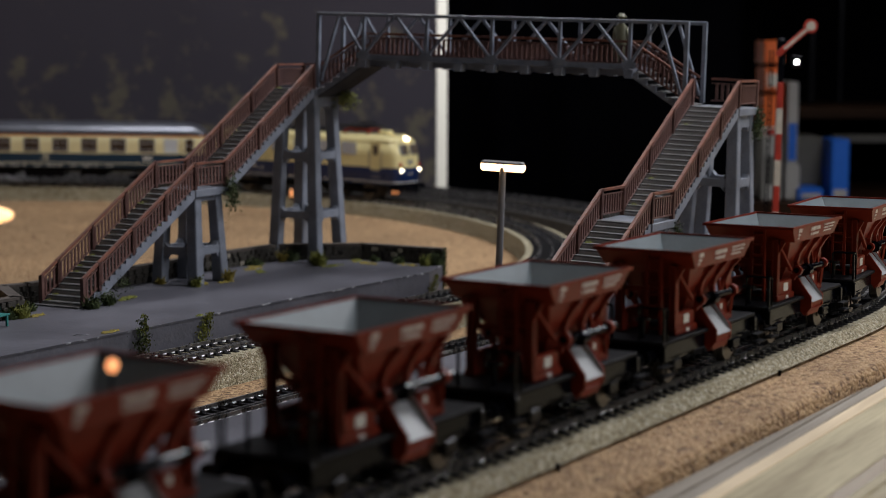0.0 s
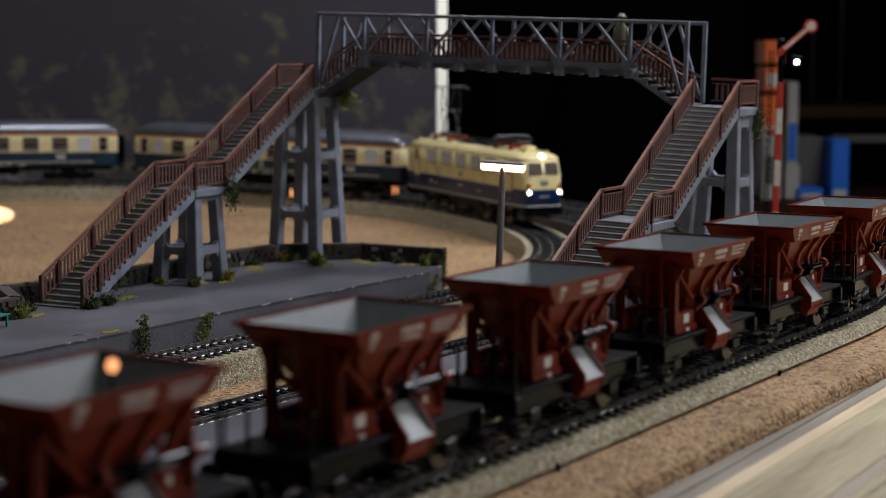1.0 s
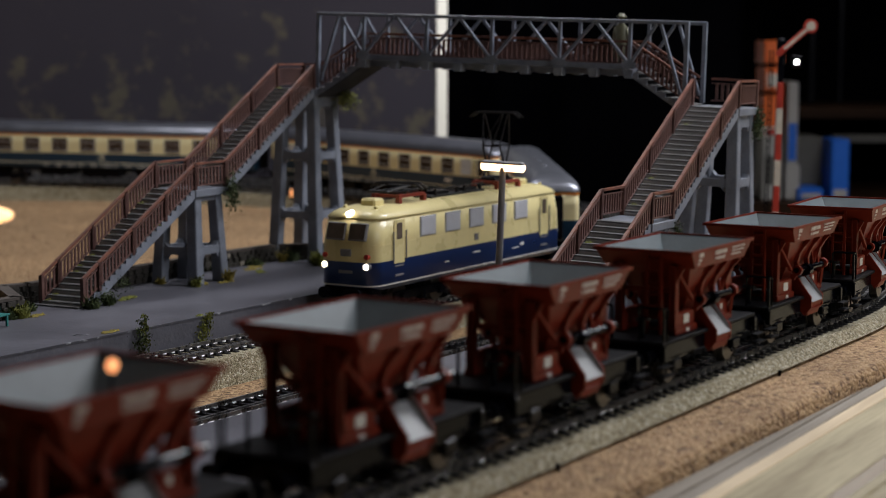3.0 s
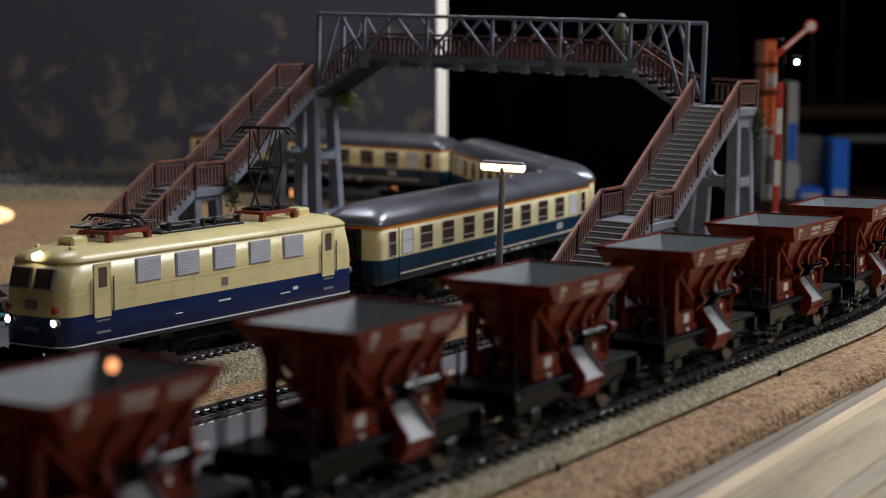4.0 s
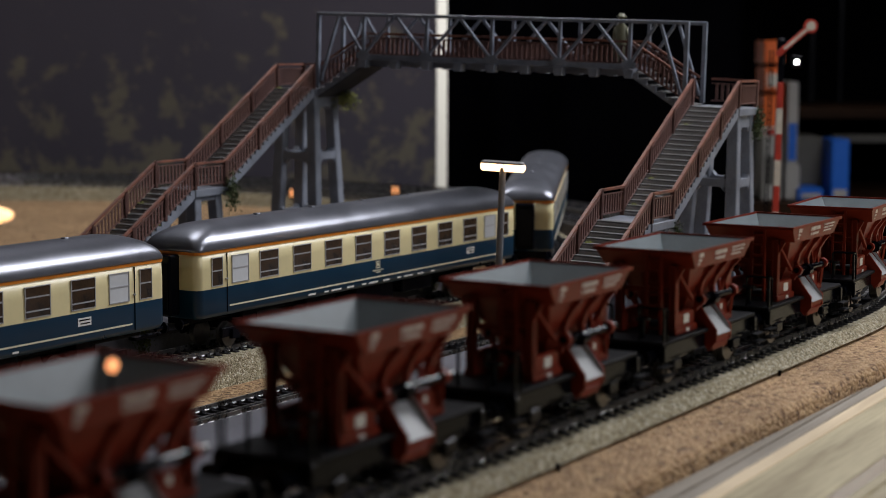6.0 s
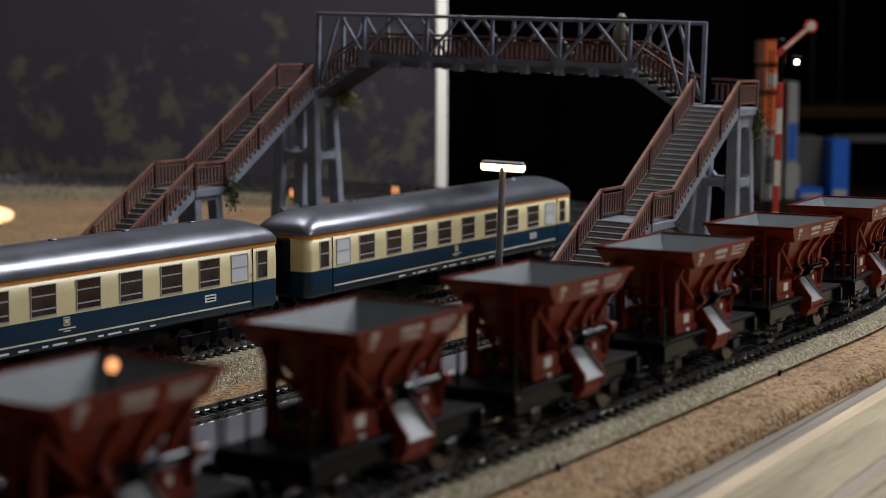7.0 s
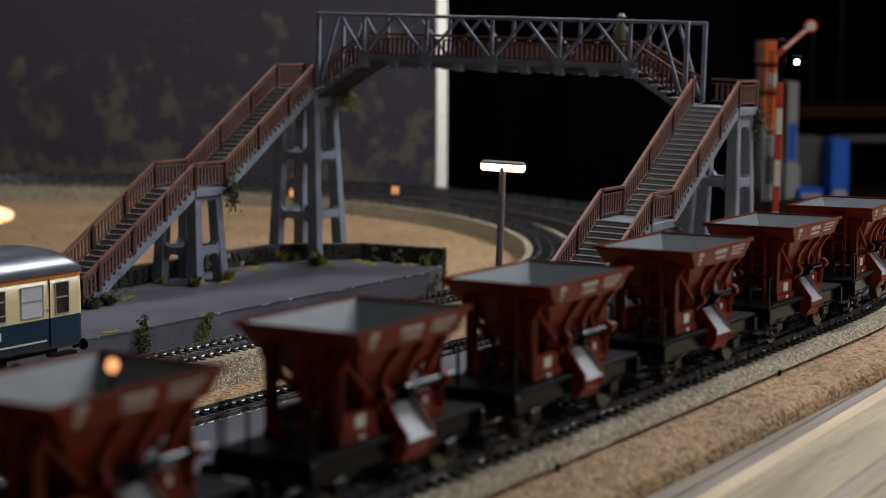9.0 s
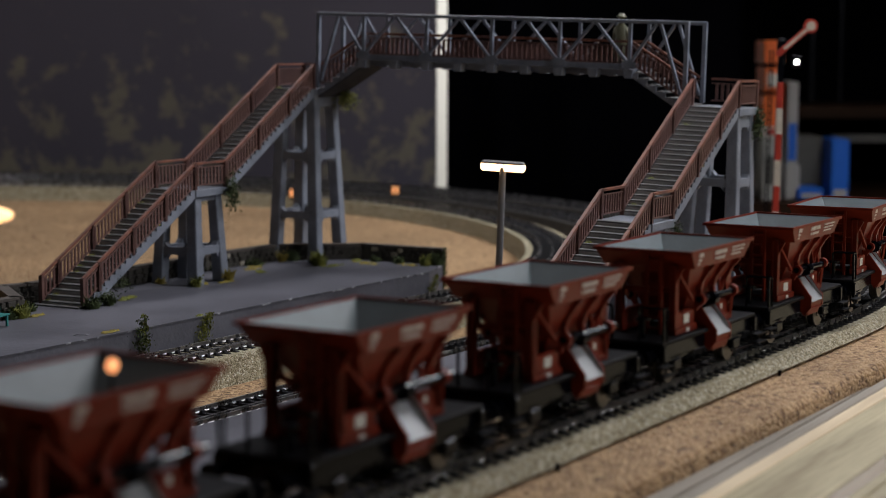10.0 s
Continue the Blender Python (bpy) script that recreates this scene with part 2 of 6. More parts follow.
BOX_GREY = material("beige_grey_carton", (0.085, 0.08, 0.07), 0.6, vary=0.25, scale=18)
BOX_PALE = material("pale_carton", (0.38, 0.365, 0.34), 0.6, vary=0.2, scale=18)
SHELF_WOOD = wood_material("brown_shelf_wood", (0.03, 0.014, 0.007), (0.012, 0.006, 0.003), 0.0)
SHELF_WOOD.node_tree.nodes["Principled BSDF"].inputs["Specular IOR Level"].default_value = 0.1
SCENERY = backdrop_material()


# ---- helpers for building ----
def finish(bm, name, mat, smooth=False):
    bmesh.ops.recalc_face_normals(bm, faces=bm.faces[:])
    me = bpy.data.meshes.new(name)
    bm.to_mesh(me)
    bm.free()
    me.materials.append(mat)
    if smooth:
        for f in me.polygons:
            f.use_smooth = True
    return me


def part(name, bm, mat, parent, label="", smooth=False):
    ob = new(name, finish(bm, name, mat, smooth))
    ob.parent = parent
    if label:
        tagged(ob, label)
    return ob


def share(name, me, parent, m=None):
    ob = new(name, me)
    ob.parent = parent
    if m is not None:
        ob.matrix_local = m
    return ob


def thing(name, label, category, m=None, group="", kind=""):
    ob = new(name)
    ob.empty_display_size = 0.01
    if m is not None:
        ob.matrix_world = m
    return tagged(ob, label, category, group, kind)


def solid(name, bm, mat, label, category, m=None, group="", kind="", smooth=False):
    ob = new(name, finish(bm, name, mat, smooth))
    if m is not None:
        ob.matrix_world = m
    return tagged(ob, label, category, group, kind)


def box(bm, x0, x1, y0, y1, z0, z1, m=None, bevel=0.0):
    """A box, with its corners cut by bevel where given."""
    vs = [bm.verts.new((x, y, z)) for z in (z0, z1) for y in (y0, y1) for x in (x0, x1)]
    fs = [bm.faces.new([vs[i] for i in q]) for q in
          ((0, 2, 3, 1), (4, 5, 7, 6), (0, 1, 5, 4), (2, 6, 7, 3), (0, 4, 6, 2), (1, 3, 7, 5))]
    if bevel:
        es = list({e for f in fs for e in f.edges})
        r = bmesh.ops.bevel(bm, geom=es, offset=bevel, segments=1, affect="EDGES")
        vs = list({v for f in r["faces"] for v in f.verts} | {v for v in vs if v.is_valid})
    if m is not None:
        for v in vs:
            v.co = m @ v.co
    return bm


def boxes(*items, bevel=0.0):
    bm = bmesh.new()
    for it in items:
        box(bm, *it, bevel=bevel)
    return bm


def bar(bm, a, b, w, h=None, up=(0, 0, 1)):
    """A square bar from a to b."""
    a, b = Vector(a), Vector(b)
    h = h or w
    f = (b - a).normalized()
    s = f.cross(Vector(up))
    if s.length < 1e-4:
        s = f.cross(Vector((1, 0, 0)))
    s.normalize()
    u = s.cross(f)
    ring = []
    for p in (a, b):
        ring.append([bm.verts.new(p + s * w / 2 * i + u * h / 2 * j) for i, j in ((-1, -1), (1, -1), (1, 1), (-1, 1))])
    for i in range(4):
        bm.faces.new((ring[0][i], ring[0][(i + 1) % 4], ring[1][(i + 1) % 4], ring[1][i]))
    bm.faces.new(ring[0][::-1])
    bm.faces.new(ring[1])
    return bm


def tube(bm, a, b, r0, r1=None, seg=10):
    a, b = Vector(a), Vector(b)
    r1 = r0 if r1 is None else r1
    q = (b - a).to_track_quat("Z", "Y")
    rings = []
    for p, r in ((a, r0), (b, r1)):
        rings.append([bm.verts.new(p + q @ Vector((r * math.cos(k * math.tau / seg), r * math.sin(k * math.tau / seg), 0))) for k in range(seg)])
    for k in range(seg):
        bm.faces.new((rings[0][k], rings[0][(k + 1) % seg], rings[1][(k + 1) % seg], rings[1][k]))
    bm.faces.new(rings[0][::-1])
    bm.faces.new(rings[1])
    return bm


def pipe(points, r, seg=6):
    """A bent rod through the points, one connected skin."""
    bm = bmesh.new()
    pts = [Vector(p) for p in points]
    rings = []
    for i, p in enumerate(pts):
        d = (pts[min(i + 1, len(pts) - 1)] - pts[max(i - 1, 0)]).normalized()
        q = d.to_track_quat("Z", "Y")
        rings.append([bm.verts.new(p + q @ Vector((r * math.cos(k * math.tau / seg), r * math.sin(k * math.tau / seg), 0))) for k in range(seg)])
    for a, b in zip(rings, rings[1:]):
        for k in range(seg):
            bm.faces.new((a[k], a[(k + 1) % seg], b[(k + 1) % seg], b[k]))
    bm.faces.new(rings[0][::-1])
    bm.faces.new(rings[-1])
    return bm


def outline(a, b, r, seg=4):
    """A rounded rectangle of half length a and half width b."""
    pts = []
    for cx, cy, t0 in ((a - r, b - r, 0), (-a + r, b - r, 90), (-a + r, -b + r, 180), (a - r, -b + r, 270)):
        for k in range(seg + 1):
            t = radians(t0 + 90 * k / seg)
            pts.append((cx + r * math.cos(t), cy + r * math.sin(t)))
    return pts


def stack(rings, cap0=True, cap1=True):
    """Skin a pile of horizontal outlines: (z, half length, half width, corner radius)."""
    bm = bmesh.new()
    loops = []
    for z, a, b, r in rings:
        loops.append([bm.verts.new((x, y, z)) for x, y in outline(a, b, r)])
    n = len(loops[0])
    for lo, hi in zip(loops, loops[1:]):
        for k in range(n):
            bm.faces.new((lo[k], lo[(k + 1) % n], hi[(k + 1) % n], hi[k]))
    if cap0:
        bm.faces.new(loops[0][::-1])
    if cap1:
        bm.faces.new(loops[-1])
    return bm


def sweep(path, profile, closed=True):
    """Carry a profile of (sideways, up) along a path of (x, y, heading) or (x, y, heading, rise)."""
    bm = bmesh.new()
    rows = []
    for x, y, h, *lift in path:
        nx, ny = -math.sin(h), math.cos(h)
        rise = lift[0] if lift else 0.0
        rows.append([bm.verts.new((x + nx * q, y + ny * q, z + rise)) for q, z in profile])
    n = len(profile)
    for a, b in zip(rows, rows[1:]):
        for k in range(n if closed else n - 1):
            bm.faces.new((a[k], b[k], b[(k + 1) % n], a[(k + 1) % n]))
    if closed:
        bm.faces.new(rows[0])
        bm.faces.new(rows[-1][::-1])
    return bm


# ---- the plan ----
HEAD = radians(58.837)
TRAIN_O = Vector((-0.04136, 0.95747))
D = Vector((math.cos(HEAD), math.sin(HEAD)))
N = Vector((-D.y, D.x))
GROUND = -0.0215
RAIL = -0.006
HEAD_T = radians(58.467)
O_T = TRAIN_O + N * -0.0008
D_T = Vector((math.cos(HEAD_T), math.sin(HEAD_T)))
N_T = Vector((-D_T.y, D_T.x))
S_T, R_T = 0.0986, 0.4402
GRADE = 0.0093
CENTRE = O_T + D_T * S_T + N_T * R_T


def climb(u):
    """Height that the curve gains beyond the straight."""
    return GRADE * min(max(0.0, u - S_T), 1.0)


def ground_z(y):
    """The cork is flat under the station and rises a little towards the back."""
    return GROUND + 0.0172 * max(0.0, min(y, 1.75) - 1.15)


def place(s, n, z):
    p = TRAIN_O + D * s + N * n
    return Vector((p.x, p.y, z))


def frame_at(s, n, z, yaw=0.0, pitch=0.0, roll=0.0):
    """A pose in the layout's own axes: x away along the straight track, y to its left."""
    p = place(s, n, z)
    return Matrix.Translation(p) @ Matrix.Rotation(HEAD + radians(yaw), 4, "Z") @ Matrix.Rotation(radians(-pitch), 4, "Y") @ Matrix.Rotation(radians(roll), 4, "X")


def train_path(u, off=0.0):
    """Point and heading at distance u along the train's track: straight, then a left-hand curve."""
    if u <= S_T:
        p = O_T + D_T * u - N_T * off
        return p.x, p.y, HEAD_T
    a = (u - S_T) / R_T
    e = HEAD_T - math.pi / 2 + a
    r = R_T + off
    return CENTRE.x + r * math.cos(e), CENTRE.y + r * math.sin(e), HEAD_T + a


W_O, W_HEAD = Vector((0.0269, 0.5362)), radians(59.1)
W_D = Vector((math.cos(W_HEAD), math.sin(W_HEAD)))
W_N = Vector((-W_D.y, W_D.x))
W_RAIL, W_ST, W_R = 0.0235, 0.245, 0.5


def wagon_path(u):
    if u <= W_ST:
        p = W_O + W_D * u
        return p.x, p.y, W_HEAD
    a = (u - W_ST) / W_R
    c = W_O + W_D * W_ST + W_N * W_R
    e = W_HEAD - math.pi / 2 + a
    return c.x + W_R * math.cos(e), c.y + W_R * math.sin(e), W_HEAD + a


# ---- the room and the baseboard ----
def structure():
    g = boxes((-2.6, 3.2, -2.2, 4.0, -1.0, -0.95))
    solid("floor", g, ROOMWALL, "dim grey floor of the hobby room", "floor", kind="structure")
    # ceiling and walls are unseen; added to set the bounce light
    g = boxes((-2.6, 3.2, -2.2, 4.0, 1.78, 1.83))
    solid("ceiling", g, WHITEWALL, "unseen white ceiling, added to reflect in the coach roofs", "ceiling", kind="structure")
    for nm, b in (("wall_west", (-2.65, -2.6, -2.2, 4.0, -1, 1.78)), ("wall_east", (3.2, 3.25, -2.2, 4.0, -1, 1.78)),
                  ("wall_south", (-2.6, 3.2, -2.25, -2.2, -1, 1.78)), ("wall_north", (-2.6, 3.2, 4.0, 4.05, -1, 1.78))):
        solid(nm, boxes(b), ROOMWALL, "unseen dim wall, added to close the room", "wall", kind="structure")
    # white wall put behind the slit to show as a bright stripe
    solid("stripe_wall", boxes((-0.7, 0.75, 2.95, 3.0, -0.95, 1.78)), WHITEWALL, "white wall added behind the slit for the bright stripe", "wall", kind="structure")
    # cork ground: one sheet
    bm = bmesh.new()
    a = W_O + W_D * -1.75 + W_N * 0.03
    b = W_O + W_D * 0.36 + W_N * 0.03
    # the sheet is cut off round beyond the outermost track
    rim = [(CENTRE.x + (R_T + 0.15) * math.cos(radians(e)), CENTRE.y + (R_T + 0.15) * math.sin(radians(e))) for e in range(10, 86, 5)]
    pts = [(-1.3, a.y), (a.x, a.y), (b.x, b.y), (0.34, 1.05), (0.34, 1.25)] + rim + [(-1.3, 2.05)]
    lo = [bm.verts.new((x, y, GROUND - 0.012)) for x, y in pts]
    hi = [bm.verts.new((x, y, GROUND)) for x, y in pts]
    bm.faces.new(hi)
    bm.faces.new(lo[::-1])
    for k in range(len(pts)):
        bm.faces.new((lo[k], lo[(k + 1) % len(pts)], hi[(k + 1) % len(pts)], hi[k]))
    for y in (1.15, 1.75):
        bmesh.ops.bisect_plane(bm, geom=bm.verts[:] + bm.edges[:] + bm.faces[:], plane_co=(0, y, 0), plane_no=(0, 1, 0))
    for v in bm.verts:
        v.co.z += ground_z(v.co.y) - GROUND
    solid("ground", bm, CORK, "tan cork sheet covering the layout baseboard", "ground", kind="structure")
    # raised cork strip under the goods track, the lath and the plank beside it
    path = [wagon_path(-0.75 + 0.02 * k) for k in range(61)]
    prof = [(0.028, -0.034), (0.028, 0.0151), (-0.0385, 0.0151), (-0.0412, 0.0145), (-0.0426, 0.0128), (-0.0431, 0.0098), (-0.0431, -0.034)]
    solid("cork_strip", sweep(path, prof), CORK, "thick brown cork strip under the goods track", "cork strip", kind="structure")
    edge = radians(60.98)
    ex, ey = Vector((math.cos(edge), math.sin(edge))), Vector((0.1145, 0.5804))
    line = [(*(ey + ex * u), edge) for u in (-0.75, 0.0, 1.2)]
    lath = sweep(line, [(0.0175, -0.04), (0.0175, 0.0085), (0.0062, 0.0085), (0.0060, 0.0078), (0.0050, 0.0078), (0.0048, 0.0086), (0.0012, 0.0086), (0.0008, 0.0082), (0.0008, -0.04)])
    solid("edge_lath", lath, LATH, "grey-brown wooden lath with a groove along the cork edge", "lath", kind="structure")
    plank = sweep(line, [(0.0004, -0.06), (0.0004, 0.0076), (-0.0002, 0.0083), (-0.0055, 0.0083), (-0.0303, 0.0083), (-0.0306, 0.0080), (-0.0306, -0.06)])
    tp = solid("table_plank", plank, PLANK, "broad pale pine plank edging the layout table", "plank", kind="structure")
    part("arris", sweep(line, [(0.0003, 0.0078), (-0.0001, 0.0087), (-0.0054, 0.0087), (-0.0058, 0.0080)]), ARRIS, tp, "pale planed edge with its highlight in the colour")
    low = sweep(line, [(-0.0308, -0.06), (-0.0308, 0.0079), (-0.0346, 0.0062), (-0.0349, 0.0062), (-0.0349, -0.06)])
    solid("groove_board", low, GROOVE, "brown bevelled edge of the second plank", "plank", kind="structure")
    low = sweep(line, [(-0.0351, -0.06), (-0.0351, 0.0072), (-0.0356, 0.0076), (-0.0392, 0.0076), (-0.0394, 0.0070), (-0.0398, 0.0070), (-0.0400, 0.0076), (-0.45, 0.0076), (-0.45, -0.06)])
    solid("second_plank", low, PLANK, "pale pine plank beside the first one", "plank", kind="structure")
    # black pins at the foot of the roadbed
    for u in (-0.023, 0.151):
        p = W_O + W_D * u - W_N * 0.0203
        bm = tube(bmesh.new(), (0, 0, -0.001), (0, 0, 0.0016), 0.0006, seg=10)
        tube(bm, (0, 0, 0.0016), (0, 0, 0.0021), 0.0009, 0.0007, seg=10)
        solid("pin", bm, BLACK, "small black pin holding the roadbed to the cork", "pin", Matrix.Translation((p.x, p.y, 0.0151)), smooth=False)
    # painted scenery board, slit, curtain
    m = Matrix.Translation((0.0, 1.86, -0.03)) @ Matrix.Rotation(radians(-9), 4, "Z")
    solid("backdrop", boxes((-2.3, -0.008, 0.0, 0.008, -0.93, 1.808), bevel=0.001), SCENERY, "dark painted scenery board with olive blotches", "backdrop", m, kind="structure")
    bm = bmesh.new()
    prev = None
    for k in range(29):
        x = 0.006 + 0.011 * k
        y = 0.012 * math.sin(k * 0.9) * (0.5 + 0.5 * math.sin(k * 0.23)) + 0.02
        y2 = y
        cur = [bm.verts.new((x, y2, z)) for z in (-0.95, 0.2, 0.7, 1.78)] 
        if prev:
            for i in range(3):
                bm.faces.new((prev[i], cur[i], cur[i + 1], prev[i + 1]))
        prev = cur
    m2 = Matrix.Translation((0.0, 1.9, 0)) @ Matrix.Rotation(radians(2), 4, "Z")
    ob = solid("curtain", bm, CURTAIN, "black cloth curtain hanging behind the layout", "curtain", m2, kind="structure", smooth=True)
    ob.modifiers.new("thickness", "SOLIDIFY").thickness = 0.003
    # second black sheet: stands in for darkness behind the shelf, stops stray light
    bm = bmesh.new()
    prev = None
    for k in range(141):
        y = 0.014 * math.sin(k * 0.7) * (0.6 + 0.4 * math.sin(k * 0.31))
        cur = [bm.verts.new((0.20 + 0.0215 * k, y, z)) for z in (-0.95, 0.2, 1.78)]
        if prev:
            for i in range(2):
                bm.faces.new((prev[i], cur[i], cur[i + 1], prev[i + 1]))
        prev = cur
    ob = solid("curtain", bm, CURTAIN, "black sheet added behind the shelf for the dark background", "curtain", Matrix.Translation((0, 2.36, 0)), kind="structure", smooth=True)
    ob.modifiers.new("thickness", "SOLIDIFY").thickness = 0.003
    # housings and rods made up for the added lamps
    for eye, aim, watt in LAMPS:
        t = thing("unseen_lamp", "grey housing on two rods, added round an unseen lamp", "lamp", look(eye, aim) @ Matrix.Translation((0, 0, 0.005)))
        part("housing", boxes((-0.13, 0.13, -0.31, 0.31, 0.0, 0.05), bevel=0.004), LAMP_GREY, t)
        up = (look(eye, aim).to_3x3().inverted() @ Vector((0, 0, 1))) * (1.80 - eye[2])
        for y in (-0.2, 0.2):
            part("rod", tube(bmesh.new(), (0, y, 0.045), (up.x, y + up.y, up.z), 0.005, seg=8), LAMP_GREY, t)


structure()


# ---- tracks ----
def track(name, label, path, rail_z, bed_mat, bed_drop, pieces=False, bed=True, half=0.0185):
    t = thing(name, label, "railway track", kind="structure")
    if bed:
        prof = [(half, rail_z - 0.0027), (-half, rail_z - 0.0027), (-half - 0.0032, rail_z - bed_drop + 0.0013), (-half - 0.0014, rail_z - bed_drop), (half + 0.0035, rail_z - bed_drop)]
        part("roadbed", sweep(path, prof), bed_mat, t, "granular roadbed strip")
    for s in (1, -1):
        o = s * 0.00875
        z = rail_z
        prof = [(o - 0.0005, z), (o + 0.0005, z), (o + 0.0003, z - 0.0008), (o + 0.0003, z - 0.0017), (o + 0.0011, z - 0.0022),
                (o - 0.0011, z - 0.0022), (o - 0.0003, z - 0.0017), (o - 0.0003, z - 0.0008)]
        part("rail", sweep(path, prof), RAILM, t, "thin dull metal rail")
    # point contacts line
    part("contact_strip", sweep(path, [(-0.0007, rail_z - 0.003), (0.0007, rail_z - 0.003), (0.0007, rail_z - 0.0018), (-0.0007, rail_z - 0.0018)]), RAILM, t)
    return t


def graded(u, off=0.0):
    return (*train_path(u, off), climb(u))


def sleeper_mesh():
    bm = bmesh.new()
    box(bm, -0.0012, 0.0012, -0.0138, 0.0138, -0.0046, -0.0021)
    for s in (1, -1):
        for q in (0.0021, -0.0021):
            box(bm, -0.001, 0.001, s * 0.00875 + q - 0.0007, s * 0.00875 + q + 0.0007, -0.0022, -0.0012)
    return finish(bm, "sleeper", SLEEPER)


SLEEPER_ME = sleeper_mesh()


def sleepers(t, at, u0, u1, rail_z, pitch=0.0062, single=True):
    k = int((u1 - u0) / pitch)
    if single:
        for i in range(k):
            x, y, h, *lift = at(u0 + i * pitch)
            share("sleeper", SLEEPER_ME, t, Matrix.Translation((x, y, rail_z + sum(lift))) @ Matrix.Rotation(h, 4, "Z"))
        return
    bm = bmesh.new()
    for i in range(k):
        x, y, h, *lift = at(u0 + i * pitch)
        box(bm, -0.0012, 0.0012, -0.0138, 0.0138, -0.0046, -0.002, Matrix.Translation((x, y, rail_z + sum(lift))) @ Matrix.Rotation(h, 4, "Z"))
    ob = part("sleepers", bm, SLEEPER, t)
    tagged(ob, kind="stuff")


MAIN = track("main_track", "curved main line track on pale roadbed",
             [graded(-1.9), graded(-1.0)] + [graded(-0.5 + 0.02 * k) for k in range(106)], RAIL, BED, 0.0172)
sleepers(MAIN, graded, -0.30, 0.26, RAIL)
sleepers(MAIN, graded, 0.26, 1.60, RAIL, single=False)
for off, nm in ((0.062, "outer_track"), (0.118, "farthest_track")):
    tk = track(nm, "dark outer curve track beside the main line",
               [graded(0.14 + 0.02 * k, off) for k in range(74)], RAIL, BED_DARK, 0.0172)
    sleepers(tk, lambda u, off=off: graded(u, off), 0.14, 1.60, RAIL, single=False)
MIDDLE = track("middle_track", "dark track lying on bare cork beside the main line", [train_path(-1.2, 0.0628), train_path(-0.6, 0.0628)] + [train_path(-0.5 + 0.02 * k, 0.0628) for k in range(32)], GROUND + 0.0046, BED, 0.0, bed=False)
sleepers(MIDDLE, lambda u: train_path(u, 0.0628), -0.36, 0.12, GROUND + 0.0046)
GOODS = track("goods_track", "goods track curving away along the layout edge", [wagon_path(-0.7 + 0.015 * k) for k in range(77)], W_RAIL, BED, 0.0083, half=0.0166)
sleepers(GOODS, wagon_path, -0.30, 0.45, W_RAIL)


# ---- platform and stone wall ----
def slab(bm, pts, z0, z1):
    lo = [bm.verts.new((p.x, p.y, z0)) for p in pts]
    hi = [bm.verts.new((p.x, p.y, z1)) for p in pts]
    bm.faces.new(hi)
    bm.faces.new(lo[::-1])
    n = len(pts)
    for k in range(n):
        bm.faces.new((lo[k], lo[(k + 1) % n], hi[(k + 1) % n], hi[k]))
    return bm


P_TOP = 0.002
WALL_LINE = [(-0.40, 0.104), (-0.1515, 0.099), (-0.1255, 0.134), (-0.113, 0.130), (-0.0327, 0.130), (0.0536, 0.134), (0.101, 0.1315), (0.1335, 0.0905), (0.1365, 0.036)]


def platform():
    pts = [place(s, n, 0) for s, n in ((-0.75, 0.026), (-0.14, 0.0253), (-0.05, 0.0252), (0.102, 0.0226), (0.137, 0.0345),
                                       (0.134, 0.0905), (0.101, 0.1325), (-0.126, 0.136), (-0.152, 0.101), (-0.40, 0.106), (-0.75, 0.106))]
    bm = slab(bmesh.new(), pts, GROUND, P_TOP)
    t = tagged(new("platform", finish(bm, "platform", PLATFORM)), "worn grey asphalt station platform", "platform", kind="structure")
    # worn edging along the front
    edge = [(-0.75, 0.026), (-0.14, 0.0253), (-0.05, 0.0252), (0.102, 0.0226), (0.137, 0.0345)]
    pts = [place(q, n - 0.0003, 0) for q, n in edge] + [place(q, n + 0.0004, 0) for q, n in edge[::-1]]
    part("edging", slab(bmesh.new(), pts, P_TOP - 0.0006, P_TOP + 0.0002), CHIPPED, t, "grey edging with chipped pale rim")
    # manhole cover let into the asphalt
    c = place(-0.1771, 0.0365, P_TOP)
    bm = tube(bmesh.new(), (c.x, c.y, P_TOP - 0.001), (c.x, c.y, P_TOP + 0.0002), 0.0036, seg=24)
    hole = part("manhole_rim", bm, KERB, t, "round grey manhole cover")
    part("manhole_lid", tube(bmesh.new(), (c.x, c.y, P_TOP), (c.x, c.y, P_TOP + 0.0005), 0.0026, 0.0024, seg=24), PLATFORM, hole)
    bm = slab(bmesh.new(), [place(s, n, 0) for s, n in ((-0.5, -0.2), (-0.5, -0.118), (-0.06, -0.118), (0.14, -0.098), (0.26, -0.105), (0.26, -0.2))], GROUND, -0.0031)
    solid("far_platform", bm, PLATFORM, "grey platform under the far bridge stairs", "platform", kind="structure")


platform()


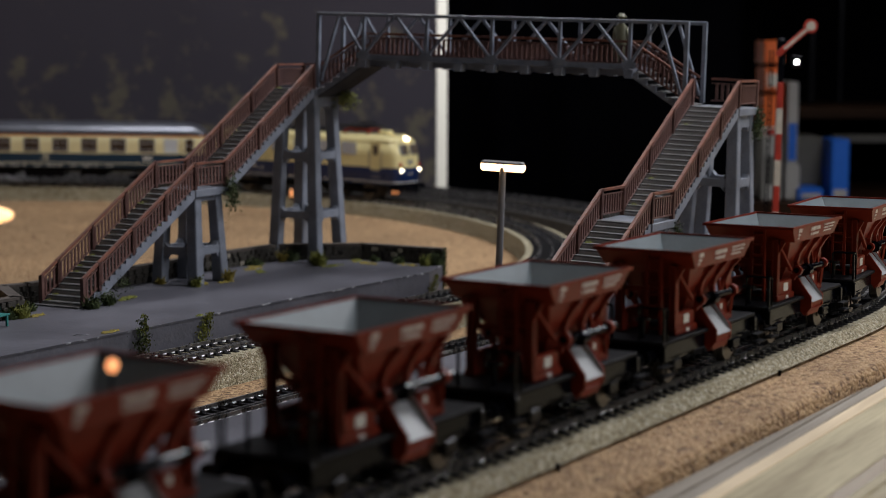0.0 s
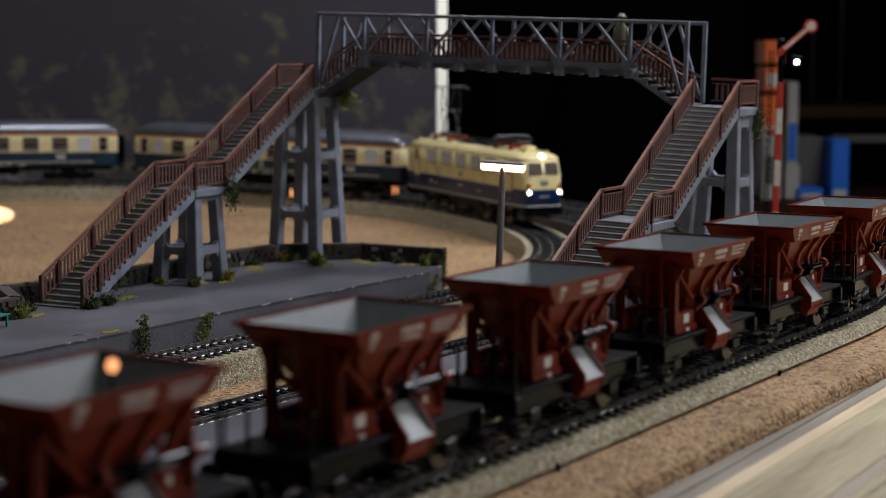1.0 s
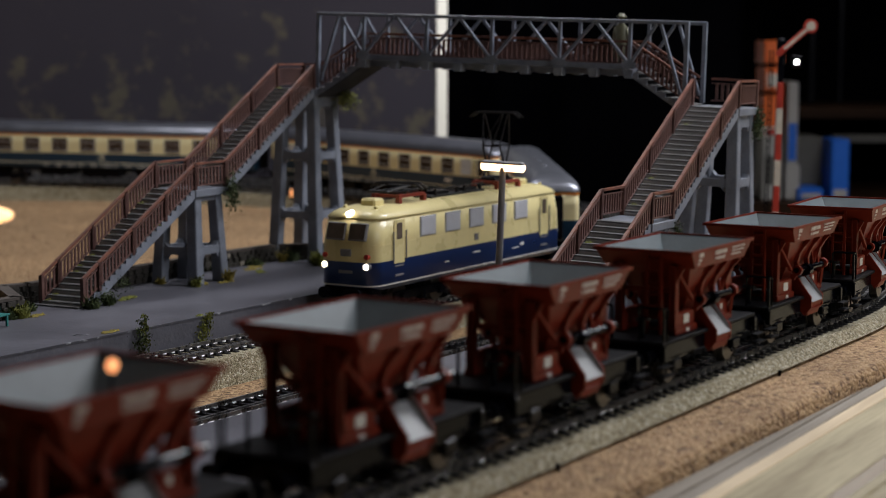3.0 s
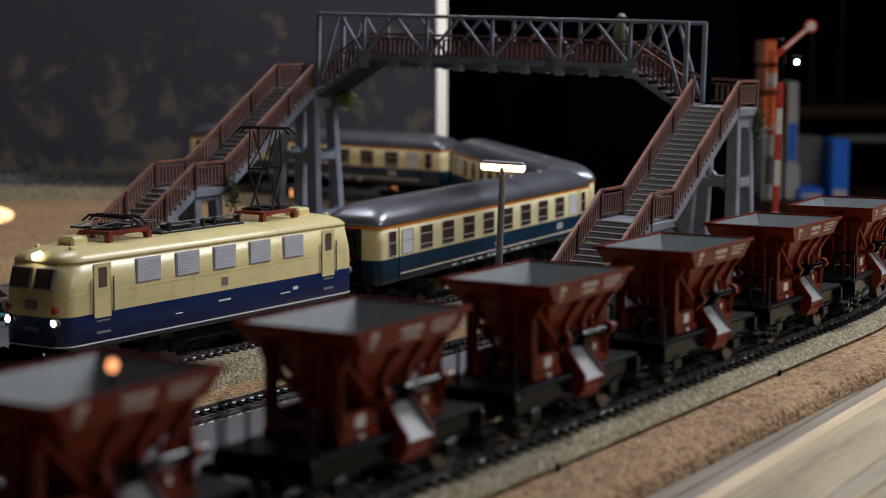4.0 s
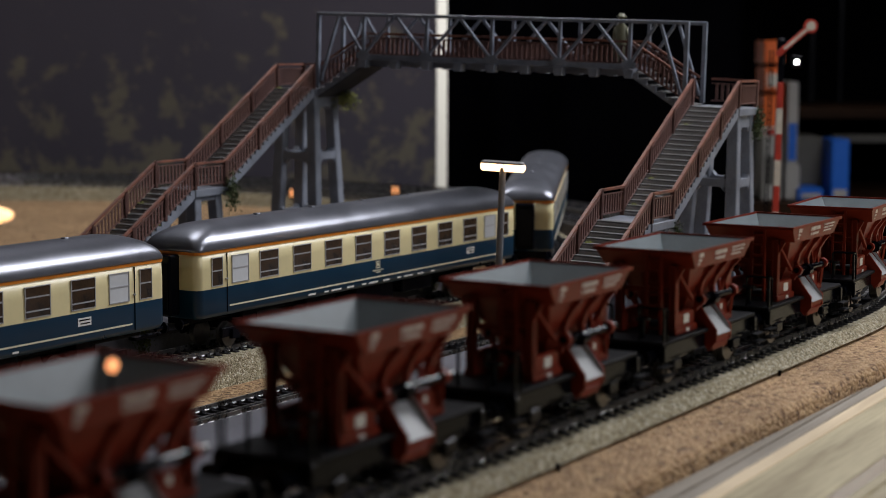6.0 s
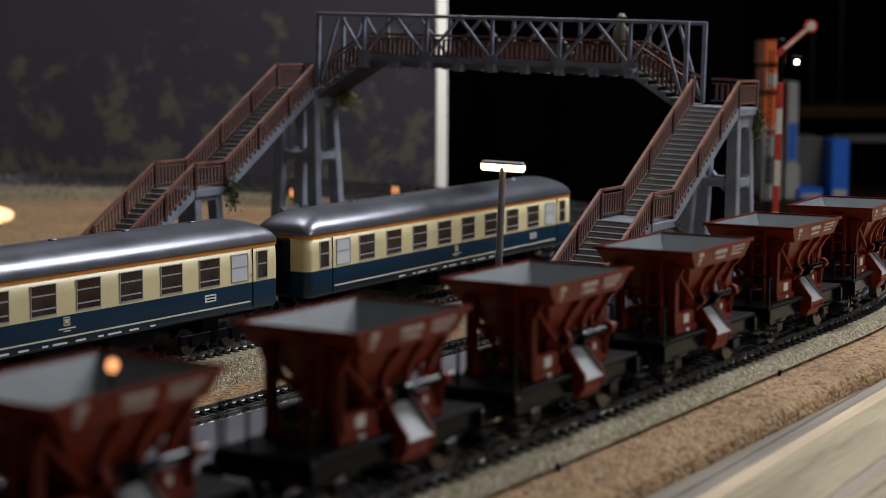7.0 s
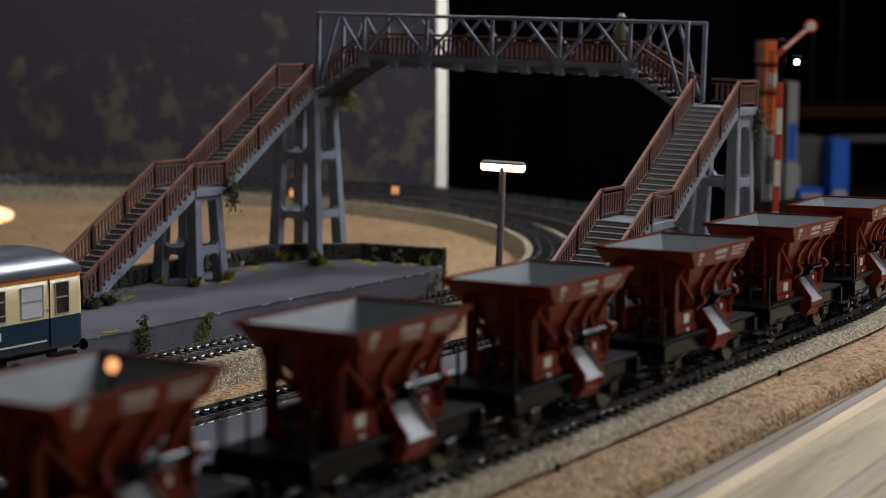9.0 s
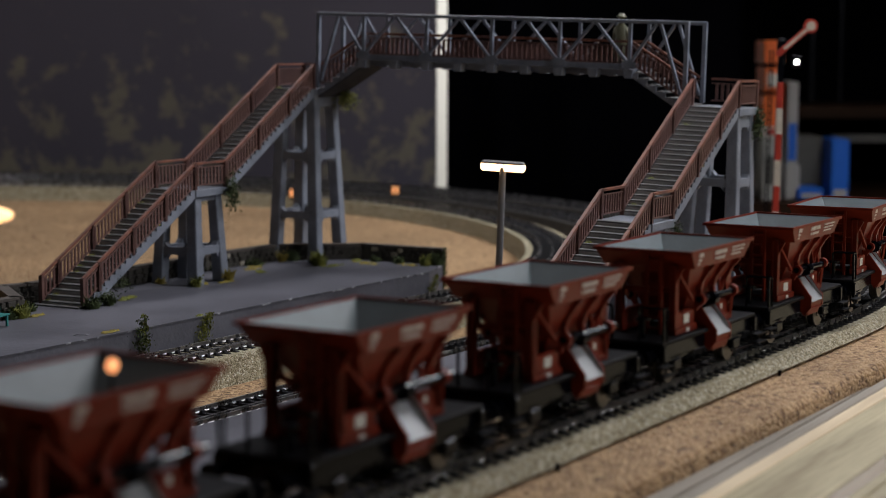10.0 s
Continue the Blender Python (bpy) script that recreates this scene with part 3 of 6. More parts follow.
def stone_wall():
    rng = random.Random(4)
    t = thing("stone_wall", "low dark stone wall with brown coping behind the platform", "wall", kind="structure")
    core, cope = bmesh.new(), bmesh.new()
    stones = [finish(boxes((-w, w, -0.0012, 0.0012, -h, h), bevel=0.0005), "stone", STONE) for w, h in ((0.0022, 0.0015), (0.003, 0.0017), (0.0016, 0.0016))]
    pale = [finish(boxes((-w, w, -0.0012, 0.0012, -h, h), bevel=0.0005), "stone", STONE_PALE) for w, h in ((0.0016, 0.0015), (0.0022, 0.0014))]
    for (s0, n0), (s1, n1) in zip(WALL_LINE, WALL_LINE[1:]):
        a, b = place(s0, n0, 0), place(s1, n1, 0)
        L = (b - a).length
        h = math.atan2(b.y - a.y, b.x - a.x)
        m = Matrix.Translation((a.x, a.y, P_TOP)) @ Matrix.Rotation(h, 4, "Z")
        box(core, -0.001, L + 0.001, 0.0, 0.0035, -0.02, 0.0085, m)
        box(cope, -0.0015, L + 0.0015, -0.0012, 0.0048, 0.0085, 0.0099, m)
        if s1 < -0.16:
            continue
        for row in range(3):
            x = rng.uniform(0, 0.003)
            while x < L - 0.002:
                me = rng.choice(pale if rng.random() < 0.09 else stones)
                q = m @ Matrix.Translation((x + 0.002, 0.0, 0.0014 + row * 0.0028 + rng.uniform(-0.0003, 0.0003))) @ Matrix.Rotation(rng.uniform(-0.1, 0.1), 4, "Y")
                share("stone", me, t, q)
                x += rng.uniform(0.0044, 0.0068)
    part("wall_core", core, STONE, t)
    part("coping", cope, COPING, t, "brown coping on the wall")
    return t


stone_wall()


# ---- footbridge ----
LW, RH = 0.0274, 0.0141
RUN1, LAND, RUN2, TOPL = 0.0973, 0.0291, 0.0941, 0.031
Z1, Z2 = 0.0525, 0.1046


BALUSTER = finish(boxes((-0.00072, 0.00072, -0.0003, 0.0003, 0.0022, RH - 0.0024)), "baluster", RAILING)


def railing(parent, a, b, foot=0.0, posts=True, label=""):
    """A run of railing from a to b (foot points): handrail, bottom rail and balusters."""
    a, b = Vector(a), Vector(b)
    up = Vector((0, 0, 1))
    L = (b - a).length
    top = bmesh.new()
    bar(top, a + up * RH, b + up * RH, 0.0017, 0.0012)
    hand = part("handrail", top, RAILTOP, parent, "worn rust-brown handrail")
    rest = bmesh.new()
    bar(rest, a + up * (RH - 0.0024), b + up * (RH - 0.0024), 0.0008, 0.0006)
    bar(rest, a + up * 0.0022, b + up * 0.0022, 0.0008, 0.0008)
    part("lower_rail", rest, RAILING, parent)
    k = max(2, int(L / 0.0030))
    turn = math.atan2((b - a).y, (b - a).x)
    for i in range(1, k):
        share("baluster", BALUSTER, parent, Matrix.Translation(a.lerp(b, i / k)) @ Matrix.Rotation(turn, 4, "Z"))
    if posts:
        for p in (a, b):
            bm = bmesh.new()
            bar(bm, p, p + up * (RH + 0.0003), 0.0021, 0.0021)
            part("post", bm, RAILING, parent)


def stair_flight(parent, x0, z0, run, rise, count):
    """Treads as parts, sawtooth side strings below."""
    step, up = run / count, rise / count
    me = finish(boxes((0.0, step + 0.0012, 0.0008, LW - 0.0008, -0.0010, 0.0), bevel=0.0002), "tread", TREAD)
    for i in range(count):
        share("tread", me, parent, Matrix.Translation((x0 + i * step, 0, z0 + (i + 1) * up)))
    ri = finish(boxes((0.0, 0.0006, 0.001, LW - 0.001, -up, -0.0009)), "riser", RISER_LIT)
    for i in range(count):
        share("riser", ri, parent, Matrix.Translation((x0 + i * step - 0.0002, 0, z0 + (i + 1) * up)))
    for y in (0.0, LW - 0.0012):
        bm = bmesh.new()
        prof = []
        for i in range(count):
            prof += [(x0 + i * step, z0 + i * up - 0.0004), (x0 + i * step, z0 + (i + 1) * up - 0.0004)]
        prof += [(x0 + run, z0 + rise - 0.0004), (x0 + run, z0 + rise - 0.0042)]
        low = [(x0 + i * step + 0.0008, z0 + i * up - 0.0042) for i in range(count - 1, 0, -1)]
        prof += low
        va = [bm.verts.new((x, y, z)) for x, z in prof]
        vb = [bm.verts.new((x, y + 0.0012, z)) for x, z in prof]
        bm.faces.new(va)
        bm.faces.new(vb[::-1])
        n = len(prof)
        for k in range(n):
            bm.faces.new((va[k], va[(k + 1) % n], vb[(k + 1) % n], vb[k]))
        part("string", bm, CONCRETE, parent, "grey sawtooth stair string")


def pier(parent, cx, cy, top, foot, base, head, rings):
    """A tapered four-legged pier with ring beams; corners rounded into the beams."""
    p = part("pier", boxes((cx - head, cx + head, cy - head, cy + head, top - 0.003, top), bevel=0.0004), CONCRETE, parent, "tapered grey four-legged pier")
    for sx in (1, -1):
        for sy in (1, -1):
            bm = bmesh.new()
            f, h = Vector((cx + sx * (base - 0.0028), cy + sy * (base - 0.0028), foot)), Vector((cx + sx * (head - 0.0025), cy + sy * (head - 0.0025), top))
            rows = []
            for q, w in ((f, 0.0035), (h, 0.0030)):
                rows.append([bm.verts.new((q.x + i * w, q.y + j * w, q.z)) for i, j in ((-1, -1), (1, -1), (1, 1), (-1, 1))])
            for i in range(4):
                bm.faces.new((rows[0][i], rows[0][(i + 1) % 4], rows[1][(i + 1) % 4], rows[1][i]))
            bm.faces.new(rows[0][::-1])
            bm.faces.new(rows[1])
            bmesh.ops.bevel(bm, geom=[e for e in bm.edges], offset=0.0005, segments=1, affect="EDGES")
            part("leg", bm, CONCRETE, p)
    for z in rings:
        k = (z - foot) / (top - foot)
        e = base + (head - base) * k
        bm = bmesh.new()
        w = 0.0021
        for s in (1, -1):
            y0, y1 = sorted((cy + s * (e - 0.0046), cy + s * (e + 0.0002)))
            box(bm, cx - e + 0.003, cx + e - 0.003, y0, y1, z - w, z + w)
            y0, y1 = sorted((cx + s * (e - 0.0046), cx + s * (e + 0.0002)))
            box(bm, y0, y1, cy - e + 0.003, cy + e - 0.003, z - w + 0.00005, z + w - 0.00005)
            # fillets in the corners
            for sx in (1, -1, 2, -2):
                for q in (1, -1):
                    if abs(sx) == 1:
                        x0 = cx + sx * (e - 0.0066)
                        vs = [bm.verts.new((x0 + dx, cy + s * e + dy, z + q * (w - 0.0002) + dz)) for dy in (0.0, -0.0040 * s) for dx, dz in ((0, 0), (-sx * 0.0022, 0), (0, q * 0.0026))]
                    else:
                        y0 = cy + sx / 2 * (e - 0.0066)
                        vs = [bm.verts.new((cx + s * e + dy, y0 + dx, z + q * (w - 0.0002) + dz)) for dy in (0.0, -0.0040 * s) for dx, dz in ((0, 0), (-sx * 0.0011, 0), (0, q * 0.0026))]
                    bm.faces.new((vs[0], vs[1], vs[2]))
                    bm.faces.new((vs[3], vs[5], vs[4]))
                    for i, j in ((0, 1), (1, 2), (2, 0)):
                        bm.faces.new((vs[i], vs[i + 3], vs[j + 3], vs[j]))
        part("ring_beam", bm, CONCRETE, p)
    return p


def stair_tower(name, label, m, landing_side):
    t = thing(name, label, "stairs", m, group="footbridge stairs")
    x1, x2, x3 = RUN1, RUN1 + LAND, RUN1 + LAND + RUN2
    x4 = x3 + TOPL
    stair_flight(t, 0.0, 0.0, RUN1, Z1, 22)
    stair_flight(t, x2, Z1, RUN2, Z2 - Z1, 22)
    part("landing", boxes((x1 - 0.0005, x2 + 0.0015, -0.0006, LW + 0.0006, Z1 - 0.0042, Z1 - 0.0002), bevel=0.0003), CONCRETE, t, "grey landing slab")
    part("top_landing", boxes((x3 - 0.0003, x4, -0.0006, LW + 0.0006, Z2 - 0.0045, Z2 - 0.0002), bevel=0.0003), CONCRETE, t, "grey top landing slab")
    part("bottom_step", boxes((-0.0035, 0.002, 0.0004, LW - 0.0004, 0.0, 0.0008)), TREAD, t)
    for y in (0.0006, LW - 0.0006):
        for f0, f1 in ((0.01, 0.14), (0.14, 0.43), (0.43, 0.72), (0.72, 1.0)):
            railing(t, (RUN1 * f0, y, Z1 * f0), (RUN1 * f1, y, Z1 * f1))
        railing(t, (x1, y, Z1), (x2 - 0.0002, y, Z1))
        for f0, f1 in ((0.0, 0.36), (0.36, 0.70), (0.70, 1.0)):
            railing(t, (x2 + RUN2 * f0, y, Z1 + (Z2 - Z1) * f0), (x2 + RUN2 * f1, y, Z1 + (Z2 - Z1) * f1))
        if (y < 0.01) != (landing_side < 0):
            railing(t, (x3, y, Z2), (x4 - 0.0008, y, Z2))
    railing(t, (x4 - 0.0008, 0.001, Z2), (x4 - 0.0008, LW - 0.001, Z2), posts=False)
    pier(t, x1 + LAND / 2 - 0.001, LW / 2, Z1 - 0.004, 0.0, 0.0148, 0.0122, (0.0185,))
    pier(t, x3 + TOPL / 2 - 0.002, LW / 2, Z2 - 0.0044, 0.0, 0.0172, 0.0128, (0.0285, 0.0640, 0.0960))
    return t


LEFT_STAIR = stair_tower("footbridge_stairs", "grey bridge stairs with brown railings standing on the platform", frame_at(-0.1145, 0.0921, P_TOP, 3.48), -1)
RIGHT_STAIR = stair_tower("footbridge_stairs", "grey bridge stairs with rust railings beside the goods track", frame_at(-0.0962, -0.1691, -0.0031, 3.9, -0.3575, 1.814), 1)


def bridge_span():
    """x across the deck (away), y to the left along the span, origin at the near left bottom node."""
    m = frame_at(0.109, 0.0728, 0.1265, 3.56, 0, 1.4545)
    t = thing("footbridge_span", "grey steel truss footbridge span with brown railings", "footbridge", m)
    P, T, Wd = 0.042, 0.0241, 0.0285
    yl, yr = 0.74 * P, -4.78 * P
    drop = 0.0198
    for x, nm in ((0.0, "near_truss"), (Wd, "far_truss")):
        tr = part("truss", boxes((x - 0.0012, x + 0.0012, yr - 0.0004, yl + 0.0004, T - 0.0012, T + 0.0008), bevel=0.0003), STEEL, t, "riveted grey truss")
        bm = boxes((x - 0.0010, x + 0.0010, -4 * P - 0.001, 0.001, -0.0022, 0.0008), (x - 0.0017, x - 0.0010, -4 * P - 0.001, 0.001, -0.0022, -0.0016), bevel=0.0)
        part("bottom_chord", bm, STEEL, tr)
        for k in range(5):
            bm = bmesh.new()
            bar(bm, (x, -k * P, 0), (x, -k * P, T - 0.001), 0.0018, 0.0018)
            part("post", bm, STEEL, tr)
        for y in (yl, yr):
            bm = bmesh.new()
            bar(bm, (x, y, -drop), (x, y, T + 0.0004), 0.0022, 0.0022)
            part("end_post", bm, STEEL, tr)
        ends = []
        for k in range(4):
            ends += [((-k * P, 0.0003), (-(k + 0.48) * P, T - 0.0014)), ((-(k + 0.52) * P, T - 0.0014), (-(k + 1) * P, 0.0003))]
        ends += [((0, 0.0003), (yl * 0.5, T - 0.0014)), ((yl * 0.56, T - 0.0014), (yl - 0.002, -drop + 0.004))]
        ends += [((-4 * P, 0.0003), (-4.36 * P, T - 0.0014)), ((-4.42 * P, T - 0.0014), (yr + 0.002, -drop + 0.004))]
        for a, b in ends:
            bm = bmesh.new()
            bar(bm, (x, *a), (x, *b), 0.0014, 0.0019, up=(1, 0, 0))
            part("diagonal", bm, STEEL, tr)
        # gusset plates with rivets at the nodes
        for k in range(5):
            bm = boxes((x - 0.0014, x - 0.0011, -k * P - 0.0042, -k * P + 0.0042, -0.0018, 0.002))
            for q in range(4):
                tube(bm, (x - 0.0014, -k * P - 0.003 + q * 0.002, -0.0008), (x - 0.0017, -k * P - 0.003 + q * 0.002, -0.0008), 0.0003, seg=6)
            part("gusset", bm, STEEL, tr)
    part("deck", boxes((0.0012, Wd - 0.0012, -4 * P - 0.001, 0.001, -0.0024, -0.0012)), CONCRETE, t, "grey deck plate")
    for x in (0.0052, Wd - 0.0052):
        part("girder", boxes((x - 0.0012, x + 0.0012, -4 * P - 0.001, 0.001, -0.0058, -0.0026)), STEEL, t, "grey lengthwise girder")
    # tapered bracket blocks under the chords
    for k in range(9):
        y = -k * P / 2
        for x, q in ((0.0, -1), (Wd, 1)):
            bm = bmesh.new()
            lo = [(x + q * 0.0016, y - 0.0021, -0.0070), (x + q * 0.0016, y + 0.0021, -0.0070), (x - q * 0.0042, y + 0.0021, -0.0070), (x - q * 0.0042, y - 0.0021, -0.0070)]
            hi = [(x + q * 0.0020, y - 0.0028, -0.0023), (x + q * 0.0020, y + 0.0028, -0.0023), (x - q * 0.0042, y + 0.0028, -0.0023), (x - q * 0.0042, y - 0.0028, -0.0023)]
            va, vb = [bm.verts.new(p) for p in lo], [bm.verts.new(p) for p in hi]
            for i in range(4):
                bm.faces.new((va[i], va[(i + 1) % 4], vb[(i + 1) % 4], vb[i]))
            bm.faces.new(va[::-1])
            bm.faces.new(vb)
            part("bracket", bm, STEEL, t)
    for x in (0.0028, Wd - 0.0028):
        railing(t, (x, 0.0, -0.0012), (x, -4 * P, -0.0012), posts=False)
        railing(t, (x, 0.0, -0.0012), (x, yl - 0.001, -drop), posts=False)
        railing(t, (x, -4 * P, -0.0012), (x, yr + 0.001, -drop), posts=False)
    # short flights down to the landings
    for sgn, y0, run in ((1, 0.0, yl), (-1, -4 * P, yr + 4 * P)):
        cnt = 6
        st, up = run / cnt, drop / cnt
        for i in range(cnt):
            ya, yb = y0 + i * st, y0 + (i + 1) * st
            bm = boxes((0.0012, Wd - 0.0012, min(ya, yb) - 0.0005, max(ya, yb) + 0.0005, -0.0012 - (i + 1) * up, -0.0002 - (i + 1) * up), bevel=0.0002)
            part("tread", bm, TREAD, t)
        for x in (-0.0006, Wd - 0.0006):
            bm = bmesh.new()
            prof = []
            for i in range(cnt):
                prof += [(y0 + i * st, -0.0008 - i * up), (y0 + i * st, -0.0008 - (i + 1) * up)]
            prof += [(y0 + run, -0.0008 - drop), (y0 + run, -0.0052 - drop)]
            prof += [(y0 + i * st, -0.0052 - i * up) for i in range(cnt - 1, -1, -1)]
            va = [bm.verts.new((x, y, z)) for y, z in prof]
            vb = [bm.verts.new((x + 0.0012, y, z)) for y, z in prof]
            bm.faces.new(va)
            bm.faces.new(vb[::-1])
            n = len(prof)
            for k in range(n):
                bm.faces.new((va[k], va[(k + 1) % n], vb[(k + 1) % n], vb[k]))
            part("string", bm, CONCRETE, t)
        bm = bmesh.new()
        ya, yb = y0, y0 + run
        vs = [bm.verts.new(c) for c in ((0.0006, ya, -0.006), (Wd - 0.0006, ya, -0.006), (Wd - 0.0006, yb, -0.006 - drop), (0.0006, yb, -0.006 - drop),
                                        (0.0006, ya, -0.0048), (Wd - 0.0006, ya, -0.0048), (Wd - 0.0006, yb, -0.0048 - drop), (0.0006, yb, -0.0048 - drop))]
        for q in ((0, 1, 2, 3), (7, 6, 5, 4), (0, 4, 5, 1), (1, 5, 6, 2), (2, 6, 7, 3), (3, 7, 4, 0)):
            bm.faces.new([vs[i] for i in q])
        part("soffit", bm, MATT, t)
    return t


bridge_span()


# ---- hopper wagons ----
def loft(bm, lo, hi):
    """Side faces between two loops of four corners."""
    a = [bm.verts.new(p) for p in lo]
    b = [bm.verts.new(p) for p in hi]
    for k in range(len(a)):
        bm.faces.new((a[k], a[(k + 1) % len(a)], b[(k + 1) % len(b)], b[k]))
    return a, b


def rect(hx, hy, z, cx=0.0):
    return [(cx - hx, -hy, z), (cx + hx, -hy, z), (cx + hx, hy, z), (cx - hx, hy, z)]


def wheel_mesh(r, name="wheel"):
    bm = bmesh.new()
    tube(bm, (0, -0.0013, 0), (0, 0.0013, 0), r, seg=20)
    tube(bm, (0, 0.0013, 0), (0, 0.0019, 0), r * 1.12, seg=20)
    tube(bm, (0, -0.0016, 0), (0, -0.0013, 0), r * 0.35, seg=10)
    return finish(bm, name, WHEEL)


WAGON_WHEEL = wheel_mesh(0.0056)
COACH_WHEEL = wheel_mesh(0.0055)
LOCO_WHEEL = wheel_mesh(0.0070)


def hopper_wagon():
    t = thing("hopper_wagon", "oxide-red two-axle ballast hopper wagon, empty, on the goods track", "wagon", group="hopper wagons")
    L, W, Z = 0.0267, 0.01755, 0.0437
    ZF, LF, WF = 0.0377, 0.0212, 0.0165
    # flared rim panels, then the hopper drawn in under them
    bm = bmesh.new()
    loft(bm, rect(LF, WF, ZF), rect(L, W, Z))
    loft(bm, rect(L, W, Z), rect(L - 0.0004, W - 0.0004, Z))
    loft(bm, rect(L - 0.0004, W - 0.0004, Z), rect(L - 0.0005, W - 0.0005, Z - 0.0006))
    loft(bm, rect(LF - 0.0002, 0.0146, ZF - 0.0001), rect(LF, WF, ZF))
    loft(bm, rect(0.0105, 0.0092, 0.0265), rect(LF - 0.0002, 0.0146, ZF - 0.0001))
    a, b = loft(bm, rect(0.0085, 0.0052, 0.0180), rect(0.0105, 0.0092, 0.0265))
    bm.faces.new(a[::-1])
    bmesh.ops.remove_doubles(bm, verts=bm.verts[:], dist=1e-6)
    hop = part("hopper", bm, WAGON_RED, t, "oxide-red flared hopper")
    bm = bmesh.new()
    lo, hi = loft(bm, rect(0.0030, 0.0025, 0.0222), rect(L - 0.0005, W - 0.0005, Z - 0.0004))
    bm.faces.new(lo)
    bmesh.ops.remove_doubles(bm, verts=bm.verts[:], dist=1e-6)
    part("lining", bm, WAGON_IN, hop, "blue-grey hopper lining")
    # rim lip
    bm = bmesh.new()
    for s in (1, -1):
        box(bm, -L - 0.0004, L + 0.0004, s * W - 0.0003 if s > 0 else -W - 0.0004, s * W + 0.0004 if s > 0 else -W + 0.0003, Z - 0.0008, Z + 0.0002)
        box(bm, s * L - 0.0003 if s > 0 else -L - 0.0004, s * L + 0.0004 if s > 0 else -L + 0.0003, -W + 0.0003, W - 0.0003, Z - 0.0008, Z + 0.0002)
    part("rim", bm, WAGON_RED, hop)
    for s in (1, -1):
        # bowed ribs from under the rim panel to the shaft bearings
        for x in (-0.0050, 0.0062, 0.0172):
            bm = bmesh.new()
            pts = [(x + 0.0008, s * 0.0160, ZF), (x + 0.0006, s * 0.0138, 0.0352), (x, s * 0.0122, 0.0322), (x - 0.0012, s * 0.0117, 0.0290), (x - 0.0016, s * 0.0122, 0.0262)]
            for p, q in zip(pts, pts[1:]):
                bar(bm, p, q, 0.0017, 0.0016, up=(1, 0, 0))
            part("rib", bm, WAGON_RED, t)
        # channel columns at the four corners with a slanting brace
        for q in (1, -1):
            x = q * 0.0226
            bm = boxes((x - 0.0008, x + 0.0008, s * 0.0097 - 0.0012, s * 0.0097 + 0.0012, 0.0156, 0.0386), (x - 0.0013, x + 0.0013, s * 0.0097 - 0.0012, s * 0.0097 - 0.0007, 0.0156, 0.0386),
                       (x - 0.0013, x + 0.0013, s * 0.0097 + 0.0007, s * 0.0097 + 0.0012, 0.0156, 0.0386))
            part("column", bm, WAGON_RED, t, "red corner column")
            bm = bmesh.new()
            bar(bm, (x, s * 0.0105, 0.0368), (x - q * 0.0105, s * 0.0118, 0.0262), 0.0011, 0.0013, up=(0, 1, 0))
            bar(bm, (x, s * 0.0128, 0.0380), (x, s * 0.0100, 0.0325), 0.0012, 0.0012, up=(1, 0, 0))
            part("brace", bm, WAGON_RED, t)
        # sill boxes with an inscription plate
        y0, y1 = sorted((s * 0.0082, s * 0.0106))
        e0, e1 = sorted((s * 0.0080, s * 0.0114))
        part("sill", boxes((-0.0236, -0.0072, y0, y1, 0.0154, 0.0226), (-0.0242, -0.0066, e0, e1, 0.0154, 0.0178), bevel=0.0003), WAGON_RED, t)
        part("sill", boxes((0.0132, 0.0238, y0, y1, 0.0154, 0.0226), (0.0128, 0.0243, e0, e1, 0.0154, 0.0178), bevel=0.0003), WAGON_RED, t)
        pa, pb = sorted((s * 0.01061, s * 0.01085))
        part("plate", boxes((-0.0165, -0.0122, pa, pb, 0.0186, 0.0216)), WHITE, t, "small white inscription plate")
        part("plate", boxes((0.0150, 0.0166, pa, pb, 0.0196, 0.0214)), WHITE, t, "small white inscription plate")
        pa, pb = sorted((s * 0.01141, s * 0.01160))
        part("plate", boxes((-0.0160, -0.0135, pa, pb, 0.0160, 0.0170)), WHITE, t, "small white inscription plate")
        # lettering bars on the rim panel
        tilt = Matrix.Translation((0, s * (0.01706 + 0.00008), 0.0407)) @ Matrix.Rotation(s * -0.173, 4, "X")
        bm = bmesh.new()
        for x0, x1, z0, z1 in ((-0.0195, -0.0160, 0.0006, 0.0020), (-0.0195, -0.0170, -0.0008, 0.0000), (-0.0195, -0.0178, -0.0020, -0.0014), (-0.0060, -0.0045, 0.0002, 0.0017), (-0.0040, -0.0012, 0.0002, 0.0017), (-0.0008, 0.0040, 0.0003, 0.0016),
                               (-0.0055, -0.0045, -0.0015, -0.0006), (-0.0038, 0.0032, -0.0015, -0.0007),
                               (0.0085, 0.0155, 0.0012, 0.0017), (0.0162, 0.0200, 0.0012, 0.0017), (0.0085, 0.0130, 0.0000, 0.0005), (0.0138, 0.0190, 0.0000, 0.0005), (0.0085, 0.0170, -0.0012, -0.0007)):
            box(bm, x0, x1, -0.0001, 0.0001, z0, z1, tilt)
        tagged(part("inscription", bm, DIMPRINT, t), "white lettering, too small to read", kind="stuff")
        # discharge chute: two cheeks, floor and lip
        bm = bmesh.new()
